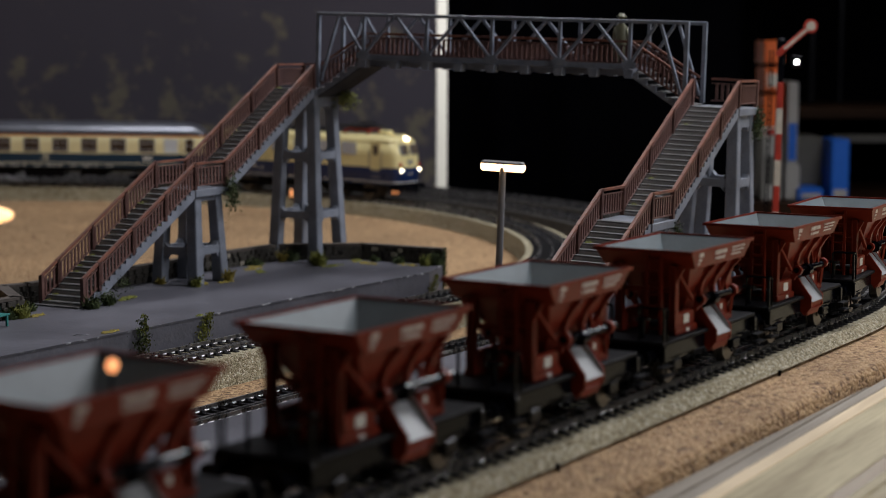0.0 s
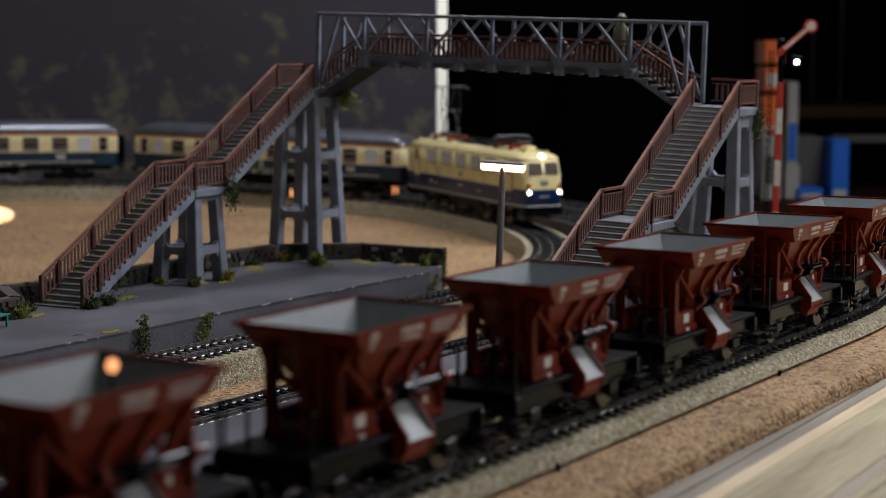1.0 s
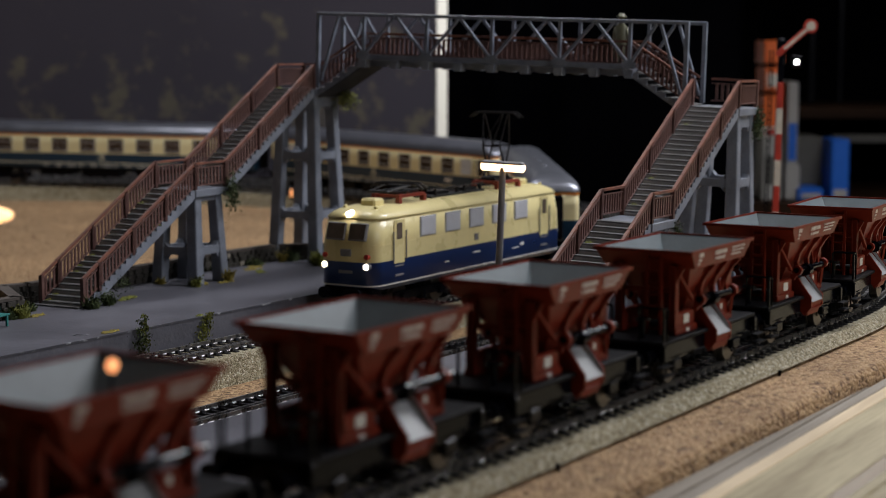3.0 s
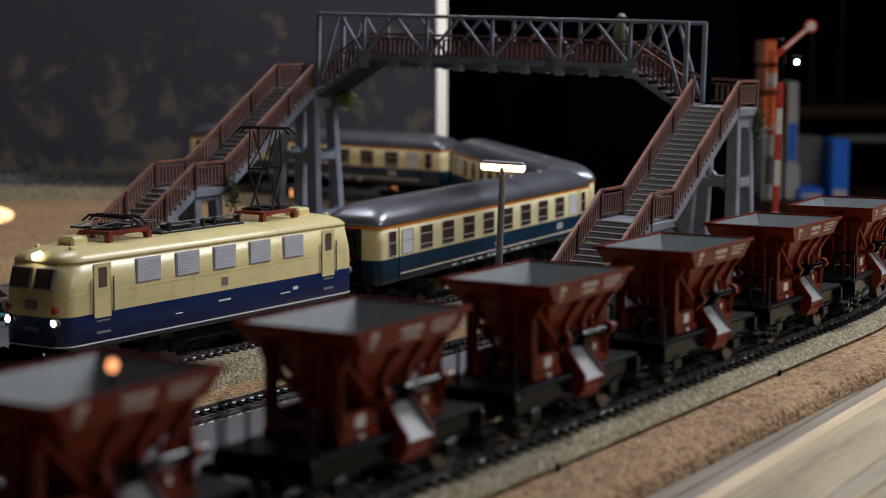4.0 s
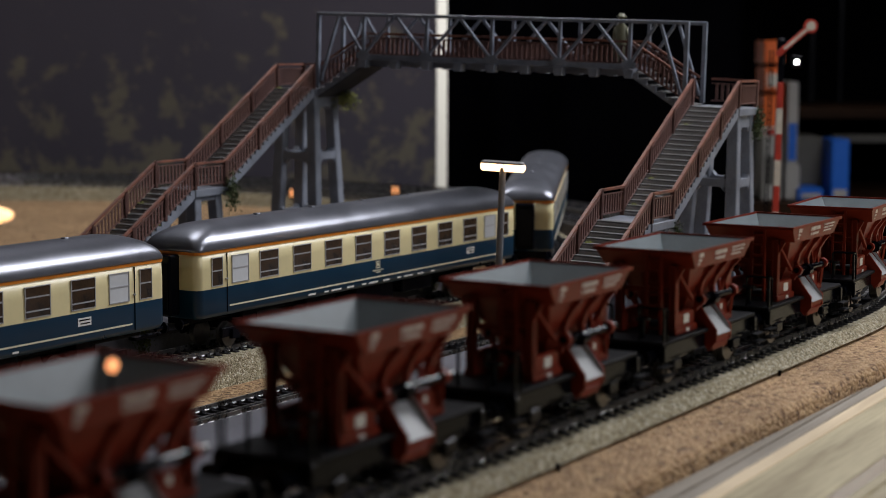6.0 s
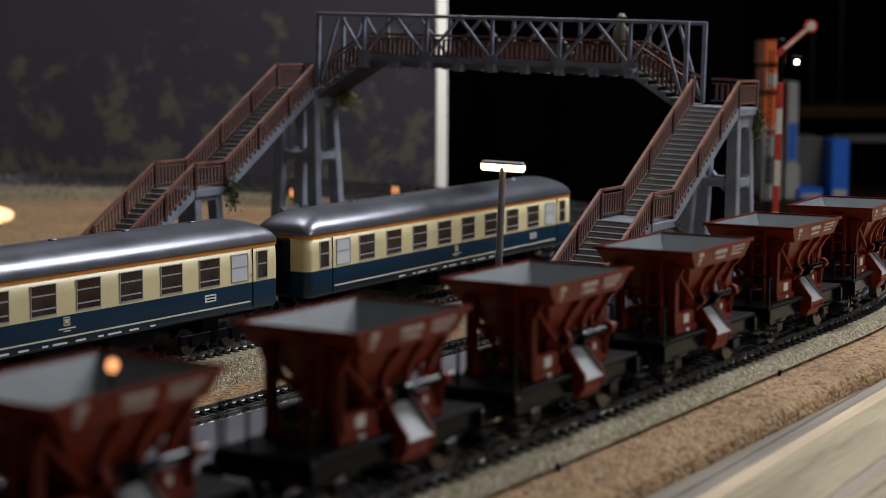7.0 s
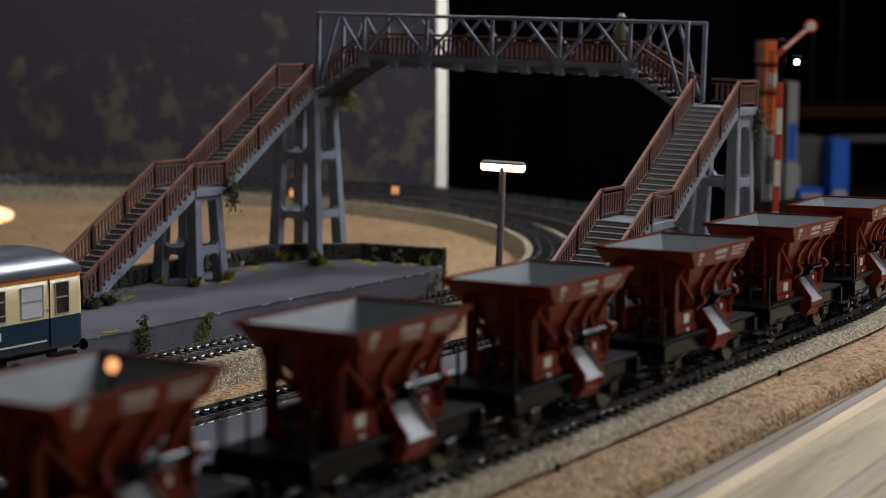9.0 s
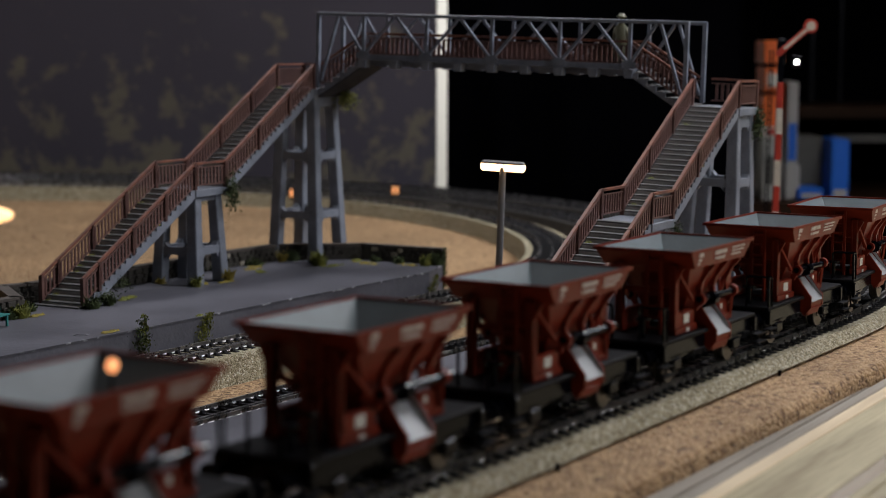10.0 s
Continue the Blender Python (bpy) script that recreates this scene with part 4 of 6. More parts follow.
        for x in (-0.0026, 0.0098):
            vs = [(x, s * 0.0082, 0.0238), (x, s * 0.0104, 0.0232), (x, s * 0.0168, 0.0150), (x, s * 0.0168, 0.0112), (x, s * 0.0140, 0.0076), (x, s * 0.0082, 0.0150)]
            va = [bm.verts.new(v) for v in vs]
            vb = [bm.verts.new((v[0] + 0.0008, v[1], v[2])) for v in vs]
            bm.faces.new(va)
            bm.faces.new(vb[::-1])
            for k in range(6):
                bm.faces.new((va[k], va[(k + 1) % 6], vb[(k + 1) % 6], vb[k]))
        bar(bm, (0.0040, s * 0.0086, 0.0196), (0.0040, s * 0.0163, 0.0104), 0.0118, 0.0008)
        bar(bm, (0.0040, s * 0.0146, 0.0080), (0.0040, s * 0.0166, 0.0130), 0.0118, 0.0006, up=(0, 1, 0))
        ch = part("chute", bm, WAGON_RED, t, "red discharge chute")
        bm = bmesh.new()
        bar(bm, (0.0040, s * 0.0092, 0.0212), (0.0040, s * 0.0168, 0.0131), 0.0114, 0.0006)
        for x in (-0.0017, 0.0096):
            vs = [(x, s * 0.0090, 0.0228), (x, s * 0.0106, 0.0226), (x, s * 0.0166, 0.0148), (x, s * 0.0166, 0.0134)]
            va = [bm.verts.new(v) for v in vs]
            vb = [bm.verts.new((x + 0.0003, v[1], v[2])) for v in vs]
            bm.faces.new(va)
            bm.faces.new(vb[::-1])
            for k in range(4):
                bm.faces.new((va[k], va[(k + 1) % 4], vb[(k + 1) % 4], vb[k]))
        part("chute_liner", bm, CHUTE_IN, ch, "pale grey chute lining")
        # operating shaft with bearings and levers
        sh = part("shaft", tube(bmesh.new(), (-0.0085, s * 0.0126, 0.0258), (0.0262, s * 0.0126, 0.0255), 0.0011, seg=10), BLACK, t, "black operating shaft")
        part("crank_drum", tube(bmesh.new(), (0.0015, s * 0.0124, 0.0250), (0.0050, s * 0.0124, 0.0250), 0.0024, seg=12), BLACK, sh)
        for x in (-0.0072, 0.0212):
            part("bearing", tube(bmesh.new(), (x - 0.001, s * 0.0126, 0.0257), (x + 0.001, s * 0.0126, 0.0257), 0.0020, seg=12), WAGON_RED, sh)
            bm = bmesh.new()
            bar(bm, (x, s * 0.0108, 0.0222), (x, s * 0.0126, 0.0256), 0.0016, 0.0014, up=(1, 0, 0))
            part("bracket", bm, WAGON_RED, t)
        bm = bmesh.new()
        bar(bm, (0.0225, s * 0.0112, 0.0170), (0.0212, s * 0.0126, 0.0250), 0.0010)
        bar(bm, (0.0118, s * 0.0118, 0.0258), (0.0118, s * 0.0108, 0.0330), 0.0010)
        part("lever", bm, WAGON_RED, t)
    # ladder at the end
    lad = part("ladder", boxes(*[(-0.0256, -0.0246, y - 0.0005, y + 0.0005, 0.0156, 0.0432) for y in (-0.0061, -0.0012)]), WAGON_RED, t, "red end ladder")
    for k in range(7):
        part("rung", boxes((-0.0255, -0.0247, -0.0058, -0.0015, 0.0172 + k * 0.0038, 0.0179 + k * 0.0038)), WAGON_RED, lad)
    bm = bmesh.new()
    for y in (-0.0028, 0.0030):
        bar(bm, (-0.0150, y, 0.0156), (-0.0185, y, 0.0352), 0.0012, 0.0012, up=(1, 0, 0))
    bar(bm, (-0.0212, -0.0090, 0.0300), (-0.0212, 0.0090, 0.0300), 0.0008, 0.0016)
    part("end_support", bm, WAGON_RED, t)
    # chassis
    fr = part("chassis", boxes((-0.0385, 0.0385, -0.0125, -0.0105, 0.0092, 0.0142), (-0.0385, 0.0385, 0.0105, 0.0125, 0.0092, 0.0142),
                               (-0.0402, -0.0382, -0.0146, 0.0146, 0.0090, 0.0142), (0.0382, 0.0402, -0.0146, 0.0146, 0.0090, 0.0142),
                               (-0.012, -0.010, -0.0105, 0.0105, 0.0095, 0.0140), (0.016, 0.018, -0.0105, 0.0105, 0.0095, 0.0140), bevel=0.0003), BLACK, t, "black wagon chassis")
    part("deck", boxes((-0.0400, 0.0400, -0.0140, 0.0140, 0.0142, 0.0155), bevel=0.0003), DECK, t, "dusty dark brown deck")
    for x in (-0.0255, 0.0255):
        for s in (1, -1):
            share("wheel", WAGON_WHEEL, t, Matrix.Translation((x, s * 0.0084, 0.0057)) @ Matrix.Rotation(0 if s < 0 else math.pi, 4, "Z"))
            bm = boxes((x - 0.0032, x + 0.0032, s * 0.0118 - 0.0012, s * 0.0118 + 0.0012, 0.0045, 0.0085), bevel=0.0006)
            bar(bm, (x - 0.0085, s * 0.0117, 0.0090), (x, s * 0.0117, 0.0082), 0.0012, 0.0011)
            bar(bm, (x + 0.0085, s * 0.0117, 0.0090), (x, s * 0.0117, 0.0082), 0.0012, 0.0011)
            bar(bm, (x - 0.0035, s * 0.0117, 0.0092), (x - 0.001, s * 0.0117, 0.0035), 0.0009, 0.0009)
            bar(bm, (x + 0.0035, s * 0.0117, 0.0092), (x + 0.001, s * 0.0117, 0.0035), 0.0009, 0.0009)
            part("axle_guard", bm, BLACK, fr)
        part("axle", tube(bmesh.new(), (x, -0.008, 0.0057), (x, 0.008, 0.0057), 0.0009, seg=8), BLACK, t)
    for x in (-0.0402, 0.0402):
        q = -1 if x < 0 else 1
        for s in (1, -1):
            bm = tube(bmesh.new(), (x, s * 0.0100, 0.0112), (x + q * 0.0062, s * 0.0100, 0.0112), 0.0012, seg=8)
            tube(bm, (x, s * 0.0100, 0.0112), (x + q * 0.0030, s * 0.0100, 0.0112), 0.0018, seg=10)
            tube(bm, (x + q * 0.0062, s * 0.0100, 0.0112), (x + q * 0.0072, s * 0.0100, 0.0112), 0.0027, seg=14)
            part("buffer", bm, BLACK, fr)
            bm = boxes((x - 0.004, x + 0.004, s * 0.0150 - 0.0018, s * 0.0150 + 0.0018, 0.0048, 0.0054), (x - 0.0045, x + 0.0035, s * 0.0150 - 0.0014, s * 0.0150 + 0.0014, 0.0078, 0.0083))
            bar(bm, (x - 0.003, s * 0.0138, 0.0050), (x - 0.003, s * 0.0135, 0.0110), 0.0005)
            bar(bm, (x + 0.003, s * 0.0138, 0.0050), (x + 0.003, s * 0.0135, 0.0110), 0.0005)
            part("step", bm, DECK, fr)
        bm = boxes((min(x, x + q * 0.009), max(x, x + q * 0.009), -0.0028, 0.0028, 0.0072, 0.0080))
        bar(bm, (x + q * 0.0085, -0.0045, 0.0082), (x + q * 0.0085, 0.0045, 0.0082), 0.0007)
        part("coupling", bm, BLACK, fr)
    # brake railing on the end deck
    for s in (1, -1):
        part("hand_rail", pipe([(-0.0388, s * 0.0048, 0.0155), (-0.0388, s * 0.0048, 0.0258), (-0.0388, s * 0.0054, 0.0264), (-0.0388, s * 0.0125, 0.0264), (-0.0386, s * 0.0134, 0.0264), (-0.0370, s * 0.0136, 0.0264), (-0.0362, s * 0.0136, 0.0256), (-0.0362, s * 0.0136, 0.0155)], 0.0005), BLACK, t, "thin black hand rail")
        part("rail_post", tube(bmesh.new(), (-0.0388, s * 0.0134, 0.0155), (-0.0388, s * 0.0134, 0.0264), 0.0005, seg=6), BLACK, t)
    bm = tube(bmesh.new(), (-0.0340, -0.004, 0.0155), (-0.0340, -0.004, 0.0215), 0.0008, seg=8)
    tube(bm, (-0.0340, -0.004, 0.0215), (-0.0340, -0.004, 0.0223), 0.0026, seg=14)
    part("brake_wheel", bm, BLACK, t)
    part("air_tank", tube(bmesh.new(), (-0.010, -0.004, 0.0075), (0.004, -0.004, 0.0075), 0.0026, seg=14), BLACK, t)
    return t


FIRST = hopper_wagon()


def wagon_pose(u):
    x0, y0, _ = wagon_path(u - 0.0255)
    x1, y1, _ = wagon_path(u + 0.0255)
    return Matrix.Translation(((x0 + x1) / 2, (y0 + y1) / 2, W_RAIL)) @ Matrix.Rotation(math.atan2(y1 - y0, x1 - x0), 4, "Z")


FIRST.matrix_world = wagon_pose(-0.197)
for u in (-0.0947, 0.0028, 0.1020, 0.1953, 0.2872):
    copy_thing(FIRST, wagon_pose(u))


# ---- the train ----
def bogie(parent, x, gauge_wheel, r, spread, z_top, name="bogie"):
    bm = boxes((x - spread - 0.009, x + spread + 0.009, -0.0128, -0.0108, 0.0052, 0.0098), (x - spread - 0.009, x + spread + 0.009, 0.0108, 0.0128, 0.0052, 0.0098),
               (x - 0.006, x + 0.006, -0.0108, 0.0108, 0.006, z_top), bevel=0.0004)
    for s in (1, -1):
        for q in (1, -1):
            box(bm, x + q * spread - 0.0028, x + q * spread + 0.0028, s * 0.0128 - 0.0008, s * 0.0128 + 0.0012, 0.0042, 0.0086)
        tube(bm, (x, s * 0.0125, 0.0040), (x, s * 0.0125, 0.0100), 0.0021, seg=8)
    b = part(name, bm, BLACK, parent, "black bogie frame")
    for q in (1, -1):
        for s in (1, -1):
            share("wheel", gauge_wheel, b, Matrix.Translation((x + q * spread, s * 0.0084, r)) @ Matrix.Rotation(0 if s < 0 else math.pi, 4, "Z"))
    return b


def express_coach():
    """x ahead; z from the rail."""
    t = thing("express_coach", "blue and cream express coach with a grey roof", "coach", group="express train")
    a, b = 0.145, 0.0165
    low = part("lower_side", stack([(0.0165, a - 0.001, b - 0.0008, 0.004), (0.0185, a, b, 0.004), (0.0295, a, b, 0.004)], cap1=False), COACH_BLUE, t, "dark ocean-blue lower body", smooth=True)
    up = part("upper_side", stack([(0.0295, a, b, 0.004), (0.0385, a, b, 0.004), (0.0464, a - 0.0002, b - 0.0003, 0.004)], cap0=False), COACH_CREAM, t, "cream window band", smooth=True)
    part("orange_stripe", stack([(0.0455, a + 0.0001, b + 0.0001, 0.004), (0.0468, a + 0.0001, b + 0.0001, 0.004)]), ORANGE, t, "thin orange line under the roof")
    rings = [(0.0468, a + 0.0003, b + 0.0004, 0.0042), (0.0477, a + 0.0003, b + 0.0004, 0.0042)]
    for k in range(1, 12):
        e = radians(90 * k / 12)
        rings.append((0.0477 + 0.0107 * math.sin(e), a - 0.026 * (1 - math.cos(e)), max(0.0012, (b + 0.0004) * math.cos(e) ** 0.85), max(0.0011, min(0.0085, 0.0042 + 0.006 * math.sin(e), (b + 0.0003) * math.cos(e) ** 0.85))))
    rf = part("roof", stack(rings), ROOF, t, "shiny grey rounded roof", smooth=True)
    for x in (-0.1, -0.055, -0.01, 0.035, 0.08):
        part("roof_vent", boxes((x - 0.0016, x + 0.0016, -0.0014, 0.0014, 0.0577, 0.0590), bevel=0.0004), ROOF, rf)
    part("underframe", boxes((-0.06, -0.03, -0.012, 0.012, 0.0085, 0.0166), (-0.02, 0.015, -0.013, 0.013, 0.0075, 0.0166), (0.03, 0.055, -0.011, 0.011, 0.009, 0.0166),
                             (-0.14, 0.14, -0.006, 0.006, 0.0125, 0.0166), bevel=0.0006), BLACK, t, "black underframe boxes")
    part("white_line", boxes((-0.1225, 0.1225, b + 0.00002, b + 0.00014, 0.0203, 0.0210), (-0.1225, 0.1225, -b - 0.00014, -b - 0.00002, 0.0203, 0.0210)), CREAM_LINE, t, "cream line along the sill")
    # windows
    def pane_mesh(w, h, mat, bars):
        gl = finish(boxes((-w / 2, w / 2, -0.0001, 0.0001, -h / 2, h / 2)), "pane", mat)
        bm = bmesh.new()
        e = 0.0004
        rows = []
        for q, y in ((e / 2, -0.0003), (-e / 2, -0.0003), (-e / 2, 0.0003), (e / 2, 0.0003)):
            rows.append([bm.verts.new((x * (w / 2 + q), y, z * (h / 2 + q))) for x, z in ((-1, -1), (1, -1), (1, 1), (-1, 1))])
        for i in range(4):
            for k in range(4):
                bm.faces.new((rows[i][k], rows[i][(k + 1) % 4], rows[(i + 1) % 4][(k + 1) % 4], rows[(i + 1) % 4][k]))
        bars_me = [finish(boxes((-w / 2, w / 2, -0.00025, 0.00025, z - 0.0003, z + 0.0003)), "glazing_bar", SILVER) for z in bars]
        return gl, finish(bm, "window", SILVER), bars_me
    big = pane_mesh(0.0142, 0.0124, GLASS, (0.0020, -0.0036))
    frost = pane_mesh(0.0122, 0.0124, FROST, (0.0004,))
    door = pane_mesh(0.0076, 0.0128, GLASS, (0.0004,))
    slots = [(0.1315, door), (0.1145, frost)] + [(0.0925 - k * 0.02643, big) for k in range(8)] + [(-0.1145, frost), (-0.1315, door)]
    for s in (1, -1):
        for x, (gl, fr, gb) in slots:
            w = share("window", fr, t, Matrix.Translation((x, s * (b + 0.00005), 0.0371)))
            share("pane", gl, w)
            for me in gb:
                share("glazing_bar", me, w)
        # door joints, door handles, number plates and lettering
        for x in (0.1243, -0.1243):
            part("door_joint", boxes((x - 0.0002, x + 0.0002, s * b - 0.00025, s * b + 0.00025, 0.0180, 0.0450)), BLACK, t)
            part("door_handle", boxes((x - 0.0003, x + 0.0012, s * b - 0.0005, s * b + 0.0006, 0.0330, 0.0336)), SILVER, t)
        y0, y1 = (b + 0.00002, b + 0.00016) if s > 0 else (-b - 0.00016, -b - 0.00002)
        part("route_board", boxes((-s * 0.093 - 0.004, -s * 0.093 + 0.004, y0, y1, 0.0238, 0.0272)), WHITE, t, "white destination board with dark bars of lettering")
        ya, yb = (b + 0.00017, b + 0.00026) if s > 0 else (-b - 0.00026, -b - 0.00017)
        part("lettering", boxes((-s * 0.093 - 0.0032, -s * 0.093 + 0.0032, ya, yb, 0.0260, 0.0265), (-s * 0.093 - 0.0030, -s * 0.093 + 0.0026, ya, yb, 0.0246, 0.0251)), BLACK, t)
        part("crest", boxes((-0.0019, 0.0019, y0, y1, 0.0252, 0.0256), (-0.0019, 0.0019, y0, y1, 0.0284, 0.0288), (-0.0019, -0.0015, y0, y1, 0.0256, 0.0284), (0.0015, 0.0019, y0, y1, 0.0256, 0.0284), (-0.0010, 0.0010, y0, y1, 0.0261, 0.0279), (-0.0052, 0.0048, y0, y1, 0.0238, 0.0243), (-0.0022, 0.0020, y0, y1, 0.0228, 0.0232)), CREAM_LINE, t, "small pale crest")
        part("inscription", boxes(*[(-0.055 + k * 0.011, -0.055 + k * 0.011 + 0.0035 + 0.0025 * (k % 3), y0, y1, 0.0178, 0.0186) for k in range(11)]), WHITE, t, "white lettering, too small to read")
    for q in (1, -1):
        g = part("gangway", boxes((q * a - 0.003, q * a + 0.0062, -0.0056, 0.0056, 0.0180, 0.0455), bevel=0.0008), BLACK, t, "black rubber gangway")
        part("gangway_door", boxes((q * (a + 0.0063) - 0.0002, q * (a + 0.0063) + 0.0003, -0.0040, 0.0040, 0.021, 0.042)), DECK, g)
        for s in (1, -1):
            bm = tube(bmesh.new(), (q * a, s * 0.0100, 0.0148), (q * (a + 0.0052), s * 0.0100, 0.0148), 0.0011, seg=8)
            tube(bm, (q * (a + 0.0052), s * 0.0100, 0.0148), (q * (a + 0.0060), s * 0.0100, 0.0148), 0.0025, seg=12)
            part("buffer", bm, BLACK, t)
        part("coupling", boxes((q * a - 0.004, q * a + 0.0105, -0.002, 0.002, 0.0095, 0.0108) if q > 0 else (-a - 0.0105, -a + 0.004, -0.002, 0.002, 0.0095, 0.0108)), BLACK, t)
        bogie(t, q * 0.100, COACH_WHEEL, 0.0055, 0.0145, 0.0166)
    return t


def pantograph(parent, x, raised, facing):
    bm = bmesh.new()
    for s in (1, -1):
        box(bm, x - 0.013, x + 0.013, s * 0.0078 - 0.0009, s * 0.0078 + 0.0009, 0.0585, 0.0601)
        for q in (1, -1):
            box(bm, x + q * 0.0125 - 0.0013, x + q * 0.0125 + 0.0013, s * 0.0078 - 0.0013, s * 0.0078 + 0.0013, 0.0555, 0.0590)
    for q in (1, -1):
        box(bm, x + q * 0.0112 - 0.0009, x + q * 0.0112 + 0.0009, -0.0078, 0.0078, 0.0586, 0.0600)
    base = part("pantograph", bm, PANTO_RED, parent, "red pantograph base frame")
    # dark drum, springs and insulators on the base
    drum = bmesh.new()
    for q in (1, -1):
        tube(drum, (x + q * 0.0030, -0.0068, 0.0612), (x + q * 0.0030, 0.0068, 0.0612), 0.0012, seg=8)
        box(drum, x + q * 0.0085 - 0.0012, x + q * 0.0085 + 0.0012, -0.0042, 0.0042, 0.0602, 0.0618)
    for y in (-0.0052, 0.0052):
        bar(drum, (x - 0.011, y, 0.0608), (x + 0.011, y, 0.0608), 0.0010, 0.0010)
    part("spring_drum", drum, PANTO, base)
    arm = bmesh.new()
    top = 0.0995 if raised else 0.0655
    for q in (1, -1):
        knee_x = x + facing * q * (0.0058 if raised else 0.021)
        knee_z = 0.0800 if raised else 0.0622
        for s in (1, -1):
            tube(arm, (x - facing * q * 0.0030, s * 0.0064, 0.0612), (knee_x, s * 0.0056, knee_z), 0.0006, seg=6)
            tube(arm, (knee_x, s * 0.0056, knee_z), (x + facing * q * 0.0010, s * 0.0080, top - 0.0012), 0.0004, seg=6)
        tube(arm, (knee_x, -0.0056, knee_z), (knee_x, 0.0056, knee_z), 0.0005, seg=6)
        if raised:
            tube(arm, (knee_x, -0.0056, knee_z), (x + facing * q * 0.0010, 0.0040, top - 0.0012), 0.00035, seg=6)
        # collector bar with drooping horns
        tube(arm, (x + q * 0.0022, -0.0125, top), (x + q * 0.0022, 0.0125, top), 0.0007, seg=6)
        for s in (1, -1):
            tube(arm, (x + q * 0.0022, s * 0.0125, top), (x + q * 0.0022, s * 0.0165, top - 0.0028), 0.0005, seg=6)
    part("collector", arm, PANTO, base, "dark pantograph arms, raised" if raised else "dark pantograph arms, folded")


def locomotive():
    t = thing("electric_locomotive", "cream and cobalt-blue electric locomotive with lit headlamps", "locomotive", group="express train")
    a, b = 0.1058, 0.0175
    part("lower_body", stack([(0.0135, a - 0.004, b - 0.0012, 0.008), (0.0159, a, b, 0.008), (0.0282, a, b, 0.008)], cap1=False), LOCO_BLUE, t, "cobalt-blue lower body", smooth=True)
    part("white_line", stack([(0.0157, a + 0.0001, b + 0.00012, 0.008), (0.0163, a + 0.0001, b + 0.00012, 0.008)]), WHITE, t, "thin white line along the skirt")
    part("upper_body", stack([(0.0282, a, b, 0.008), (0.0385, a - 0.0006, b, 0.008), (0.0500, a - 0.0040, b - 0.0002, 0.009)], cap0=False), CREAM, t, "cream upper body", smooth=True)
    rf = part("roof", stack([(0.0500, a - 0.0038, b + 0.0002, 0.009), (0.0508, a - 0.0038, b + 0.0002, 0.009), (0.0530, a - 0.0062, b - 0.0016, 0.0095), (0.0547, a - 0.0105, b - 0.0042, 0.0095), (0.0556, a - 0.016, b - 0.0075, 0.008)]),
              CREAM, t, "cream rounded roof", smooth=True)
    part("trim_line", stack([(0.0365, a - 0.00035, b + 0.0001, 0.008), (0.0370, a - 0.0004, b + 0.0001, 0.008)]), CREAM, t)
    # grey roof gear between the pantographs
    bm = boxes((-0.03, 0.03, -0.006, 0.006, 0.0555, 0.0568), (-0.024, -0.012, -0.004, 0.004, 0.0568, 0.0585), (0.006, 0.02, -0.0035, 0.0035, 0.0568, 0.0588), bevel=0.0004)
    for x in (-0.026, -0.008, 0.0, 0.024):
        tube(bm, (x, 0.005, 0.056), (x, 0.005, 0.0605), 0.0011, seg=8)
    tube(bm, (-0.03, 0.005, 0.0602), (0.03, 0.005, 0.0602), 0.0004, seg=6)
    part("roof_gear", bm, PANTO, rf, "dark roof conductors and switches")
    for x in (0.080, -0.080):
        part("horn_box", boxes((x - 0.005, x + 0.005, -0.0045, 0.0045, 0.0545, 0.0592), bevel=0.001), CREAM, rf)
        for s in (1, -1):
            part("roof_horn", boxes((x * 1.14 - 0.0012, x * 1.14 + 0.0012, s * 0.0095 - 0.0008, s * 0.0095 + 0.0008, 0.0520, 0.0562), bevel=0.0003), CREAM, rf)
    pantograph(rf, -0.054, True, 1)
    pantograph(rf, 0.054, False, -1)
    for s in (1, -1):
        for k in range(5):
            x = -0.0525 + k * 0.02625
            fr = part("louvre", boxes((x - 0.0082, x + 0.0082, s * b - 0.0003, s * b + 0.0003, 0.0380, 0.0488), bevel=0.0002), GRILLE, t, "silver louvre panel")
            bm = bmesh.new()
            for q in range(8):
                box(bm, x - 0.0074, x + 0.0074, s * b - 0.0006, s * b + 0.0006, 0.0387 + q * 0.0012, 0.0397 + q * 0.0012)
            part("louvre_face", bm, LOUVRE, fr, "pale grey louvre slats")
        for x in (0.0815, -0.0815):
            d = part("cab_door", boxes((x - 0.0052, x + 0.0052, s * b - 0.0002, s * b + 0.0002, 0.0262, 0.0488)), CREAM, t)
            part("window", boxes((x - 0.0026, x + 0.0026, s * b - 0.0004, s * b + 0.0004, 0.0388, 0.0472), bevel=0.0002), CABGLASS, d, "dark cab side window")
            for q in (-1, 1):
                part("grab_rail", tube(bmesh.new(), (x + q * 0.0062, s * (b + 0.0006), 0.0275), (x + q * 0.0062, s * (b + 0.0006), 0.0430), 0.00035, seg=6), LAMP_GREY, d)
            part("step_recess", boxes((x - 0.0042, x + 0.0042, s * b - 0.0003, s * b + 0.0003, 0.0195, 0.0205), (x - 0.0042, x + 0.0042, s * b - 0.0003, s * b + 0.0003, 0.0245, 0.0252)), LAMP_GREY, t)
        y0, y1 = (b + 0.00002, b + 0.0002) if s > 0 else (-b - 0.0002, -b - 0.00002)
        part("side_crest", boxes((-0.0022, 0.0022, y0, y1, 0.0305, 0.0343)), LAMP_GREY, t, "small grey crest")
